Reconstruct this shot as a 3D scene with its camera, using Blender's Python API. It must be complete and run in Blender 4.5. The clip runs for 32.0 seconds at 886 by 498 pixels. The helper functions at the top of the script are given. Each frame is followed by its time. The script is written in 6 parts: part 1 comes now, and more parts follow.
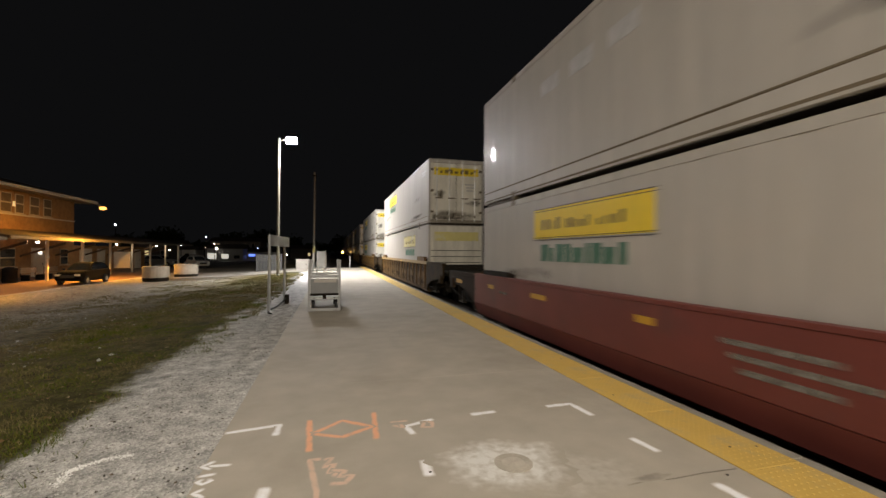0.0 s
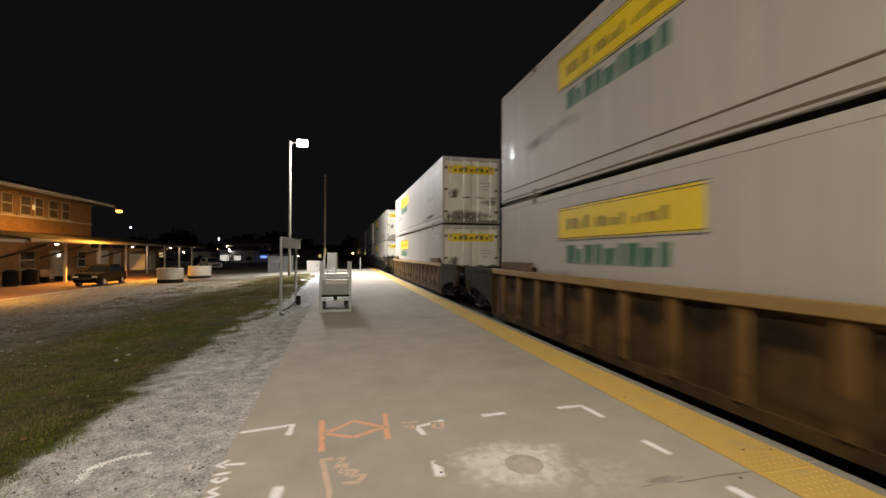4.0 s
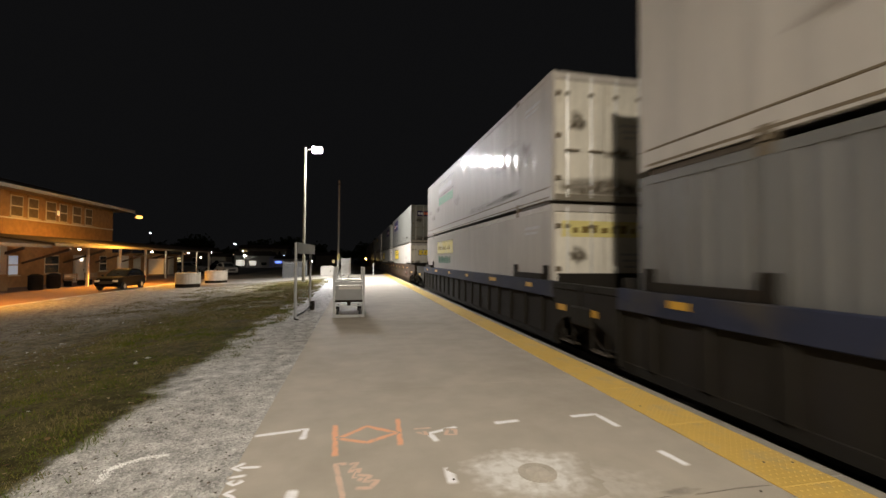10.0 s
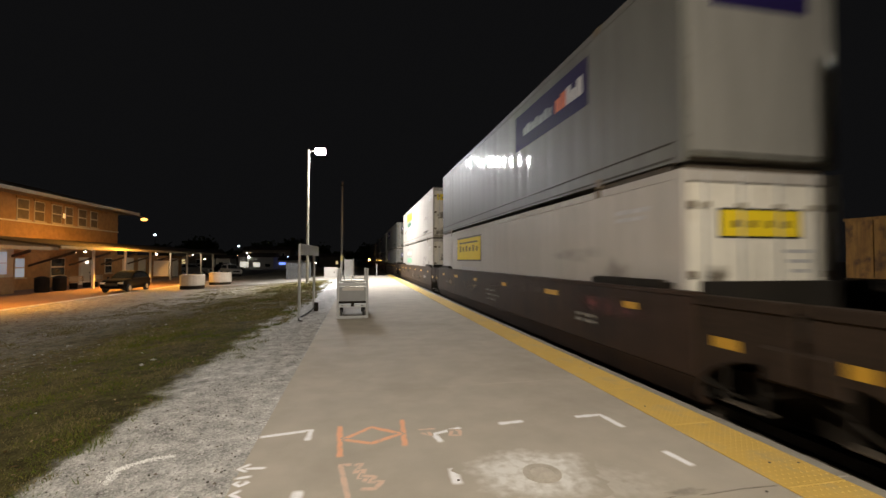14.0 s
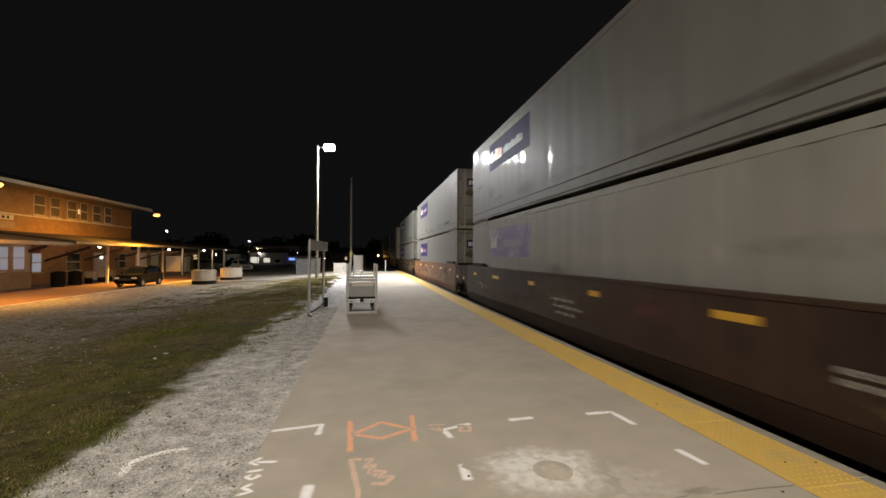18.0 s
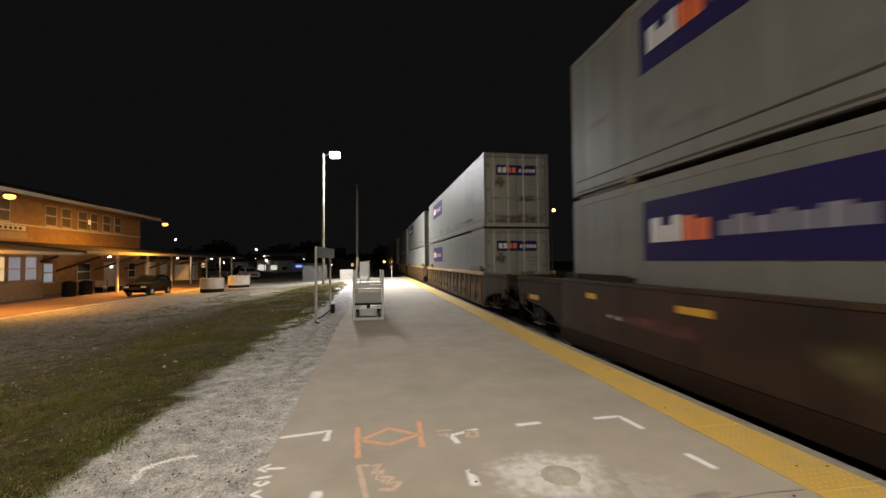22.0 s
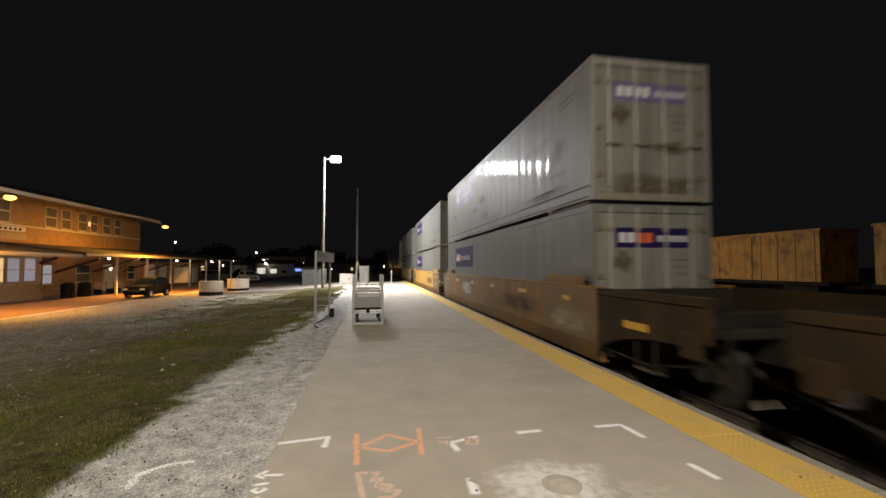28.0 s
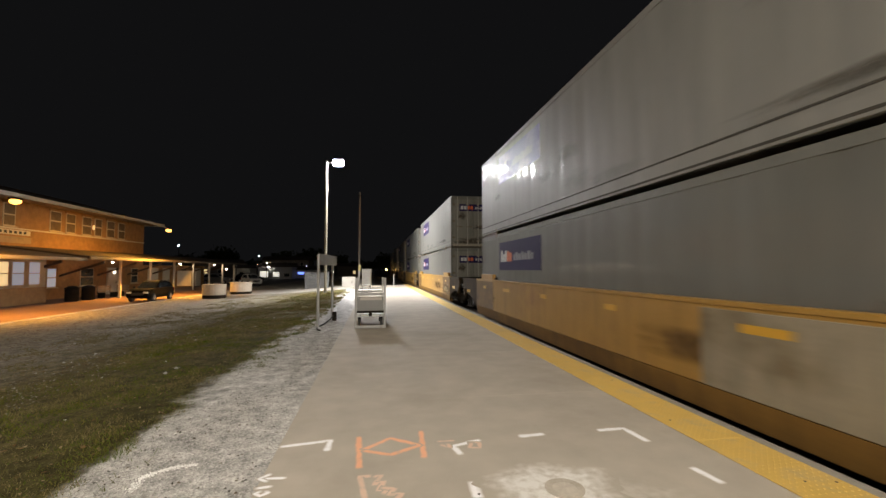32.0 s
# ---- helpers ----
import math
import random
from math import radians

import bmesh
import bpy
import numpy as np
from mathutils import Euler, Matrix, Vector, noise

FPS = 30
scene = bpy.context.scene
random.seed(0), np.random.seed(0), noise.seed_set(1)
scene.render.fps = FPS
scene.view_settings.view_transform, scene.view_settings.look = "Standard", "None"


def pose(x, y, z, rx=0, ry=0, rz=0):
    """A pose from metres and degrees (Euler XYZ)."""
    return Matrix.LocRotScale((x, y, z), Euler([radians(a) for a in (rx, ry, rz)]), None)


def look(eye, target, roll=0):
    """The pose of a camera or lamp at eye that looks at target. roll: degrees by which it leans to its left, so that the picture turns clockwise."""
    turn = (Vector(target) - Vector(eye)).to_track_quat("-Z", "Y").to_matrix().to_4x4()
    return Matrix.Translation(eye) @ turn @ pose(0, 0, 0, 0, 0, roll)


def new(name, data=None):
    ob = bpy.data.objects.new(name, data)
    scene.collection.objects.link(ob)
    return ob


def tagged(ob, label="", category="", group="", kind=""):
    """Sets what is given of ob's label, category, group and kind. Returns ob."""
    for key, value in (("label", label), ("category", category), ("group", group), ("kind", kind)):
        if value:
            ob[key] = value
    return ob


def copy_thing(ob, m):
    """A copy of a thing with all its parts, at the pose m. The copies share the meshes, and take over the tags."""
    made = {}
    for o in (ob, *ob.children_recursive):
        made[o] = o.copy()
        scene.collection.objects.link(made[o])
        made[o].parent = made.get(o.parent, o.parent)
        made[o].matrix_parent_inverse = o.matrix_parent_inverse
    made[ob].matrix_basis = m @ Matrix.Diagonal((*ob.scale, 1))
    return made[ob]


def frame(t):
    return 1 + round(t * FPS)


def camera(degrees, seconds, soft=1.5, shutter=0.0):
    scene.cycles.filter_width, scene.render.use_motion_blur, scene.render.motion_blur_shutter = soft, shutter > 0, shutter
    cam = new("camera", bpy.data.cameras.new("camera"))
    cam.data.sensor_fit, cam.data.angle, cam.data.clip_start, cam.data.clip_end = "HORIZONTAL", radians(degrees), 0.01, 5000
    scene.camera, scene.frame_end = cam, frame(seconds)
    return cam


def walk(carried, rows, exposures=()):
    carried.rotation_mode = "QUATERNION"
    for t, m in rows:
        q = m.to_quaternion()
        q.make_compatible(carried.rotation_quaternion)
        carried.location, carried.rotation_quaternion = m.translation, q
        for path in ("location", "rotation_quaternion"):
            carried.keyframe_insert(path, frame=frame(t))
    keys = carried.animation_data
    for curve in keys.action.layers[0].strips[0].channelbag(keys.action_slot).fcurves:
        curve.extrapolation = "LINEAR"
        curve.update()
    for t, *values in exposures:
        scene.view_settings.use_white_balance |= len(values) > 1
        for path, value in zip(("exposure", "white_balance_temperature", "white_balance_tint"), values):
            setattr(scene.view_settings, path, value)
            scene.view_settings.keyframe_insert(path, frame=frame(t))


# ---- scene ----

# ======== camera ========
def aim(x, y, z, turn, tilt, roll):
    """Camera pose: turn to the left of the track's direction, tilt up, roll (degrees)."""
    return pose(x, y, z, 90 + tilt, 0, turn) @ pose(0, 0, 0, 0, 0, roll)


cam = camera(92.78, 32.0, soft=1.5, shutter=0.5)
CAMERA_ROWS = [
    (0, 0.027, 0.037, 1.707, -14.86, 0.47, 0.32),
    (0.5, 0.021, 0.028, 1.707, -14.76, 0.45, 0.19),
    (1, 0.020, 0.010, 1.710, -14.59, 0.50, 0.04),
    (1.5, 0.018, 0.011, 1.708, -14.42, 0.55, -0.02),
    (2, 0.019, 0.005, 1.714, -14.25, 0.54, -0.07),
    (2.5, 0.019, 0.008, 1.711, -14.06, 0.63, -0.05),
    (3, 0.017, 0.010, 1.713, -13.71, 0.65, -0.03),
    (3.5, 0.017, 0.010, 1.714, -13.64, 0.59, 0.11),
    (5.5, 0.011, 0.006, 1.715, -13.09, 0.92, 0.25),
    (6, 0.006, 0.003, 1.713, -12.96, 1.04, 0.32),
    (6.5, 0.014, -0.001, 1.713, -12.79, 1.07, 0.32),
    (7, 0.016, -0.009, 1.715, -12.78, 1.09, 0.32),
    (7.5, 0.017, -0.015, 1.715, -12.62, 1.09, 0.34),
    (8, 0.011, -0.013, 1.718, -12.32, 1.20, 0.33),
    (8.5, 0.009, -0.010, 1.721, -12.16, 1.24, 0.34),
    (9, 0.005, -0.003, 1.717, -12.11, 1.32, 0.36),
    (9.5, 0.003, -0.001, 1.714, -11.94, 1.36, 0.39),
    (10, 0.007, -0.005, 1.718, -11.81, 1.41, 0.37),
    (10.5, 0.006, -0.005, 1.720, -11.80, 1.50, 0.38),
    (11, 0.005, -0.005, 1.722, -11.87, 1.55, 0.35),
    (11.5, 0.006, -0.010, 1.725, -11.65, 1.55, 0.32),
    (12, 0.004, -0.008, 1.724, -11.65, 1.66, 0.30),
    (12.5, 0.006, -0.012, 1.728, -11.56, 1.63, 0.28),
    (13, 0.010, -0.009, 1.721, -11.35, 1.59, 0.30),
    (13.5, 0.007, -0.011, 1.721, -11.33, 1.55, 0.21),
    (14, 0.003, -0.013, 1.722, -11.38, 1.49, 0.09),
    (14.5, 0.001, -0.006, 1.717, -11.34, 1.51, -0.00),
    (16.5, -0.007, 0.010, 1.715, -10.55, 1.09, 0.10),
    (17, -0.008, 0.015, 1.715, -10.46, 1.00, 0.16),
    (17.5, -0.009, 0.016, 1.715, -10.39, 0.98, 0.23),
    (18, -0.008, 0.011, 1.718, -10.22, 0.94, 0.21),
    (18.5, -0.005, 0.003, 1.714, -10.09, 0.95, 0.10),
    (19, -0.007, 0.000, 1.722, -9.94, 0.96, 0.02),
    (19.5, -0.009, -0.004, 1.720, -9.73, 1.01, -0.09),
    (20, -0.011, -0.002, 1.722, -9.73, 1.12, -0.18),
    (20.5, -0.007, -0.008, 1.724, -9.64, 1.15, -0.22),
    (21, -0.006, -0.007, 1.724, -9.47, 1.12, -0.30),
    (21.5, -0.004, -0.018, 1.727, -9.41, 1.35, -0.44),
    (22, -0.002, -0.016, 1.722, -9.41, 1.66, -0.50),
    (22.5, -0.005, -0.015, 1.727, -9.42, 1.87, -0.54),
    (23, -0.009, -0.009, 1.727, -9.46, 2.13, -0.53),
    (23.5, -0.013, -0.010, 1.724, -9.41, 2.23, -0.38),
    (24, -0.011, -0.007, 1.723, -9.46, 2.30, -0.20),
    (24.5, -0.010, -0.007, 1.724, -9.21, 2.33, -0.02),
    (25, -0.009, 0.001, 1.720, -9.31, 2.45, 0.08),
    (25.5, -0.011, 0.003, 1.725, -9.41, 2.46, 0.07),
    (27.5, -0.011, 0.009, 1.723, -9.41, 2.35, 0.04),
    (28, -0.016, 0.008, 1.725, -9.45, 2.34, 0.03),
    (28.5, -0.015, 0.005, 1.724, -9.35, 2.55, -0.01),
    (29, -0.015, 0.006, 1.727, -9.46, 2.63, -0.08),
    (29.5, -0.013, 0.011, 1.726, -9.32, 2.65, -0.06),
    (30, -0.015, 0.010, 1.724, -9.30, 2.76, -0.06),
    (30.5, -0.015, 0.005, 1.726, -9.23, 2.77, -0.11),
    (31, -0.019, 0.003, 1.724, -9.16, 2.77, -0.05),
    (31.5, -0.019, 0.001, 1.725, -9.14, 2.77, -0.04),
    (32, -0.016, -0.003, 1.727, -9.13, 2.76, -0.03),
]
walk(cam, [(r[0], aim(*r[1:])) for r in CAMERA_ROWS], exposures=[(0, -0.12), (3, -0.07), (9, 0.08), (25, 0.08), (31, 0.26), (32, 0.26)])

# ======== night sky and lamps ========
world = bpy.data.worlds.new("night_sky")
scene.world = world
world.use_nodes = True
wn = world.node_tree.nodes
wn["Background"].inputs["Color"].default_value = (0.56, 0.56, 0.60, 1)
wn["Background"].inputs["Strength"].default_value = 0.0078


def lamp(name, at, watts, colour, size, kind="POINT", target=None, cone=120):
    data = bpy.data.lights.new(name, kind)
    data.energy, data.color, data.shadow_soft_size = watts, colour, size
    if kind == "SPOT":
        data.spot_size, data.spot_blend = radians(cone), 1.0
    ob = new(name, data)
    ob.matrix_world = look(at, target or (at[0], at[1], at[2] - 1))
    return ob


LED = (1.0, 0.97, 0.92)
LED_WARM = (1.0, 0.87, 0.69)
SODIUM = (1.0, 0.455, 0.06)
WARM = (1.0, 0.78, 0.52)
POLE_X, POLE_Y, LAMP_Z = -3.93, 34.86, 10.35
lamp("platform_lamp_light", (POLE_X + 0.92, POLE_Y - 0.25, LAMP_Z - 0.42), 15500, LED, 0.15, "SPOT", (2.0, POLE_Y + 1, 0), 170)
lamp("platform_lamp_light", (POLE_X + 0.88, POLE_Y - 43.5, LAMP_Z - 0.42), 10800, LED_WARM, 0.15, "SPOT", (-3.4, 5.6, 0), 112)
for lamp_y, watts in ((23.0, 5200), (38.2, 8600)):
    lamp("station_lamp_light", (-17.0, lamp_y, 4.80), watts, SODIUM, 0.12, "SPOT", (-19.0, lamp_y, 0), 174)
for lamp_y in (38.0, 50.0, 60.0):
    lamp("canopy_light", (-21.0, lamp_y, 2.15), 70, WARM, 0.08)

# ======== materials ========
def mat(name, colour, rough=0.6, metal=0.0, spread=0.25, scale=4.0, bump=0.15, fine=60.0, per_object=0.0, fade=False, stain=None, stain_scale=0.8, stain_at=0.55, stretch=(1, 1, 1), coat=0.0, coat_rough=0.03, streak=0.0, sheer=None, gloss=0.5, world=False, paint=None):
    """A surface with grain, larger patches, an optional stain colour and bump."""
    m = bpy.data.materials.new(name)
    m.use_nodes = True
    nt = m.node_tree
    N, L = nt.nodes, nt.links
    b = N["Principled BSDF"]
    b.inputs["Roughness"].default_value, b.inputs["Metallic"].default_value = rough, metal
    b.inputs["Coat Weight"].default_value, b.inputs["Coat Roughness"].default_value = coat, coat_rough
    b.inputs["Specular IOR Level"].default_value = gloss
    tc = N.new("ShaderNodeTexCoord")
    mp = N.new("ShaderNodeMapping")
    mp.inputs["Scale"].default_value = stretch
    if world:
        geo = N.new("ShaderNodeNewGeometry")
        L.new(geo.outputs["Position"], mp.inputs["Vector"])
    else:
        L.new(tc.outputs["Object"], mp.inputs["Vector"])
    n1, n2 = N.new("ShaderNodeTexNoise"), N.new("ShaderNodeTexNoise")
    for n, s, d in ((n1, scale, 6), (n2, fine, 4)):
        n.inputs["Scale"].default_value, n.inputs["Detail"].default_value = s, d
        L.new(mp.outputs["Vector"], n.inputs["Vector"])
    mixf = N.new("ShaderNodeMath")
    mixf.operation = "MULTIPLY_ADD"
    mixf.inputs[1].default_value = 0.35
    L.new(n2.outputs["Fac"], mixf.inputs[0])
    half = N.new("ShaderNodeMath")
    half.operation = "MULTIPLY"
    half.inputs[1].default_value = 0.65
    L.new(n1.outputs["Fac"], half.inputs[0])
    L.new(half.outputs[0], mixf.inputs[2])
    ramp = N.new("ShaderNodeValToRGB")
    lo = [c * (1 - spread) for c in colour]
    hi = [min(1, c * (1 + spread)) for c in colour]
    ramp.color_ramp.elements[0].position, ramp.color_ramp.elements[1].position = 0.30, 0.70
    ramp.color_ramp.elements[0].color, ramp.color_ramp.elements[1].color = (*lo, 1), (*hi, 1)
    L.new(mixf.outputs[0], ramp.inputs["Fac"])
    out = ramp.outputs["Color"]
    if stain:
        n3 = N.new("ShaderNodeTexNoise")
        n3.inputs["Scale"].default_value, n3.inputs["Detail"].default_value = stain_scale, 8
        n3.inputs["Roughness"].default_value = 0.62
        L.new(mp.outputs["Vector"], n3.inputs["Vector"])
        r3 = N.new("ShaderNodeValToRGB")
        r3.color_ramp.elements[0].position, r3.color_ramp.elements[1].position = stain_at, stain_at + 0.16
        L.new(n3.outputs["Fac"], r3.inputs["Fac"])
        mx = N.new("ShaderNodeMix")
        mx.data_type = "RGBA"
        L.new(r3.outputs["Color"], mx.inputs["Factor"])
        L.new(out, mx.inputs["A"])
        mx.inputs["B"].default_value = (*stain, 1)
        out = mx.outputs["Result"]
    if streak:
        # rain and dirt streaks that run down the surface
        m5 = N.new("ShaderNodeMapping")
        m5.inputs["Scale"].default_value = (1.0, 1.0, 0.09)
        L.new(tc.outputs["Object"], m5.inputs["Vector"])
        n5 = N.new("ShaderNodeTexNoise")
        n5.inputs["Scale"].default_value, n5.inputs["Detail"].default_value, n5.inputs["Roughness"].default_value = 3.4, 6, 0.7
        L.new(m5.outputs["Vector"], n5.inputs["Vector"])
        r5 = N.new("ShaderNodeMapRange")
        r5.inputs["From Min"].default_value, r5.inputs["From Max"].default_value = 0.36, 0.66
        r5.inputs["To Min"].default_value, r5.inputs["To Max"].default_value = 1.0 + 0.35 * streak, 1.0 - streak
        L.new(n5.outputs["Fac"], r5.inputs["Value"])
        h5 = N.new("ShaderNodeHueSaturation")
        L.new(r5.outputs["Result"], h5.inputs["Value"])
        L.new(out, h5.inputs["Color"])
        out = h5.outputs["Color"]
    if per_object:
        oi = N.new("ShaderNodeObjectInfo")
        hsv = N.new("ShaderNodeHueSaturation")
        ma = N.new("ShaderNodeMapRange")
        ma.inputs["To Min"].default_value, ma.inputs["To Max"].default_value = 1 - per_object, 1 + per_object
        L.new(oi.outputs["Random"], ma.inputs["Value"])
        L.new(ma.outputs["Result"], hsv.inputs["Value"])
        L.new(out, hsv.inputs["Color"])
        out = hsv.outputs["Color"]
    if paint:
        # sprayed paint that thins out over the surface below it
        at = N.new("ShaderNodeAttribute")
        at.attribute_name = "spray"
        n4 = N.new("ShaderNodeTexNoise")
        n4.inputs["Scale"].default_value, n4.inputs["Detail"].default_value = 11, 7
        L.new(mp.outputs["Vector"], n4.inputs["Vector"])
        ragged = N.new("ShaderNodeMath")
        ragged.operation = "MULTIPLY_ADD"
        ragged.inputs[1].default_value, ragged.inputs[2].default_value = paint[4], 1 - 0.5 * paint[4]
        L.new(n4.outputs["Fac"], ragged.inputs[0])
        mul = N.new("ShaderNodeMath")
        mul.operation = "MULTIPLY"
        L.new(ragged.outputs[0], mul.inputs[0])
        L.new(at.outputs["Fac"], mul.inputs[1])
        thin = N.new("ShaderNodeMapRange")
        thin.inputs["From Min"].default_value, thin.inputs["From Max"].default_value = 0.14, 0.92
        thin.inputs["To Max"].default_value = paint[3]
        L.new(mul.outputs[0], thin.inputs["Value"])
        pm = N.new("ShaderNodeMix")
        pm.data_type = "RGBA"
        L.new(thin.outputs["Result"], pm.inputs["Factor"])
        L.new(out, pm.inputs["A"])
        pm.inputs["B"].default_value = (*paint[:3], 1)
        out = pm.outputs["Result"]
    L.new(out, b.inputs["Base Color"])
    if sheer:
        al = N.new("ShaderNodeMapRange")
        al.inputs["From Min"].default_value, al.inputs["From Max"].default_value = 0.32, 0.62
        al.inputs["To Min"].default_value, al.inputs["To Max"].default_value = sheer[0], sheer[1]
        L.new(mixf.outputs[0], al.inputs["Value"])
        alpha = al.outputs["Result"]
        if fade:
            at = N.new("ShaderNodeAttribute")
            at.attribute_name = "spray"
            mul = N.new("ShaderNodeMath")
            mul.operation = "MULTIPLY"
            L.new(alpha, mul.inputs[0])
            L.new(at.outputs["Fac"], mul.inputs[1])
            alpha = mul.outputs[0]
        L.new(alpha, b.inputs["Alpha"])
    if bump:
        bp = N.new("ShaderNodeBump")
        bp.inputs["Strength"].default_value, bp.inputs["Distance"].default_value = bump, 0.01
        L.new(mixf.outputs[0], bp.inputs["Height"])
        L.new(bp.outputs["Normal"], b.inputs["Normal"])
    return m


def glow(name, colour, strength):
    m = bpy.data.materials.new(name)
    m.use_nodes = True
    b = m.node_tree.nodes["Principled BSDF"]
    b.inputs["Base Color"].default_value = (*colour, 1)
    b.inputs["Emission Color"].default_value = (*colour, 1)
    b.inputs["Emission Strength"].default_value = strength
    return m


SLAB_LOOK = dict(colour=(0.435, 0.395, 0.335), rough=0.85, spread=0.13, scale=2.2, fine=120, bump=0.16, stain=(0.37, 0.33, 0.275), stain_scale=0.5, stain_at=0.50, world=True)
CONCRETE = mat("platform_concrete", **SLAB_LOOK)
CONCRETE_EDGE = mat("edge_concrete", (0.29, 0.27, 0.235), 0.9, spread=0.2, scale=5, fine=80, stain=(0.2, 0.18, 0.15), stain_scale=1.5)
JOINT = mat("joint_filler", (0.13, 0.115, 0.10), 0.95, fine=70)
TACTILE = mat("tactile_yellow", (0.68, 0.455, 0.115), 0.6, spread=0.10, scale=3, fine=80, bump=0.08, stain=(0.56, 0.41, 0.17), stain_scale=2.5, stain_at=0.50, per_object=0.05)
WHITE_SPRAY = mat("white_spray_paint", **SLAB_LOOK, paint=(0.96, 0.96, 1.0, 1.0, 0.9))
WHITE_STONE = mat("white_sprayed_stone", (0.86, 0.86, 0.86), 0.8, spread=0.1, fine=60)
ORANGE_SPRAY = mat("orange_spray_paint", **SLAB_LOOK, paint=(1.0, 0.48, 0.26, 0.74, 2.0))
PINK_SPRAY = mat("faded_orange_paint", **SLAB_LOOK, paint=(0.86, 0.60, 0.46, 0.62, 2.0))
PATCH = mat("pale_cement_patch", **SLAB_LOOK, paint=(0.76, 0.75, 0.73, 0.95, 3.2))
PATCH_THIN = mat("thin_cement_smear", **SLAB_LOOK, paint=(0.70, 0.68, 0.64, 0.30, 4.2))
COVER_CEMENT = mat("cover_cement", (0.50, 0.46, 0.40), 0.9, spread=0.15, scale=12, fine=60)
DARK_IRON = mat("dark_iron", (0.10, 0.09, 0.08), 0.7, 0.6, fine=50)
GALV = mat("galvanised_steel", (0.55, 0.56, 0.57), 0.42, 0.75, spread=0.15, scale=6, fine=40, bump=0.05)
GREY_PAINT = mat("pale_grey_paint", (0.50, 0.51, 0.52), 0.5, 0.0, spread=0.12, scale=5, fine=40, bump=0.05, stain=(0.25, 0.22, 0.19), stain_scale=4, stain_at=0.62)
RUBBER = mat("black_rubber", (0.03, 0.03, 0.03), 0.8, fine=40)
STEEL_DARK = mat("grimy_steel", (0.016, 0.013, 0.010), 0.9, 0.0, gloss=0.15, spread=0.4, scale=3, fine=30, stain=(0.034, 0.022, 0.014), stain_scale=2)
WHEEL_STEEL = mat("wheel_steel", (0.030, 0.025, 0.020), 0.7, 0.2, fine=30)
RAIL_STEEL = mat("rail_steel", (0.10, 0.085, 0.07), 0.55, 0.5, fine=30)
TIE_WOOD = mat("tie_wood", (0.07, 0.055, 0.045), 0.9, spread=0.4, fine=30, stretch=(1, 6, 1))

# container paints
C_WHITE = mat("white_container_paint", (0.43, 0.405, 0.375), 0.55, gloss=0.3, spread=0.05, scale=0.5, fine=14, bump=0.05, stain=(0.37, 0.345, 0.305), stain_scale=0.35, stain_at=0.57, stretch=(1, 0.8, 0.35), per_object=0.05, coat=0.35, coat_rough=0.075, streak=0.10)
# base paler than C_WHITE: lamp light on the end face is in the colour; stains are grime
C_WDOOR = mat("grimy_lit_white_door_paint", (0.68, 0.65, 0.575), 0.5, spread=0.14, scale=1.5, fine=22, bump=0.05, stain=(0.38, 0.30, 0.19), stain_scale=1.7, stain_at=0.57, stretch=(1, 1, 0.35), per_object=0.05, streak=0.18)
C_GDOOR = mat("grimy_grey_door_paint", (0.165, 0.165, 0.145), 0.6, 0.0, spread=0.16, scale=1.5, fine=22, bump=0.05, stain=(0.075, 0.056, 0.03), stain_scale=1.6, stain_at=0.55, stretch=(1, 1, 0.35), per_object=0.06, streak=0.3)
C_PALE = mat("pale_grey_container_paint", (0.205, 0.203, 0.19), 0.55, gloss=0.3, spread=0.05, scale=0.5, fine=18, bump=0.05, stain=(0.165, 0.16, 0.143), stain_scale=0.35, stain_at=0.57, stretch=(1, 0.8, 0.35), per_object=0.05, coat=0.3, coat_rough=0.08, streak=0.14)
C_GREY = mat("silver_grey_container_paint", (0.130, 0.131, 0.121), 0.55, gloss=0.3, spread=0.05, scale=0.5, fine=14, bump=0.05, stain=(0.106, 0.104, 0.094), stain_scale=0.35, stain_at=0.57, stretch=(1, 0.8, 0.35), per_object=0.06, coat=0.35, coat_rough=0.075, streak=0.14)
C_DULL = mat("dull_grey_container_paint", (0.135, 0.136, 0.133), 0.5, 0.1, spread=0.10, scale=0.8, fine=20, bump=0.05, stain=(0.10, 0.097, 0.09), stain_scale=0.5, stain_at=0.52, stretch=(1, 1, 0.3))
C_RAIL = mat("container_rail_metal", (0.26, 0.235, 0.19), 0.4, 0.35, spread=0.15, scale=2, fine=25, stain=(0.22, 0.18, 0.13), stain_scale=1.5, stain_at=0.58, stretch=(1, 0.4, 1))
C_BEAM = mat("brown_beam_steel", (0.055, 0.042, 0.028), 0.8, spread=0.3, scale=3, fine=25)
C_ROD = mat("pale_lock_rod", (0.30, 0.30, 0.29), 0.5, 0.2, spread=0.15, fine=30)
C_GASKET = mat("dark_seam", (0.035, 0.033, 0.03), 0.8, fine=20)
D_YELLOW = mat("yellow_decal", (0.75, 0.56, 0.02), 0.4, spread=0.06, fine=20, bump=0.0, stain=(0.60, 0.45, 0.05), stain_scale=1.2, stain_at=0.6)
D_PALE = mat("faded_yellow_decal", (0.62, 0.55, 0.22), 0.45, spread=0.08, fine=20, bump=0.0, stain=(0.6, 0.58, 0.45), stain_scale=1.4, stain_at=0.5)
D_BLACK = mat("black_decal", (0.02, 0.02, 0.02), 0.5, fine=20, bump=0)
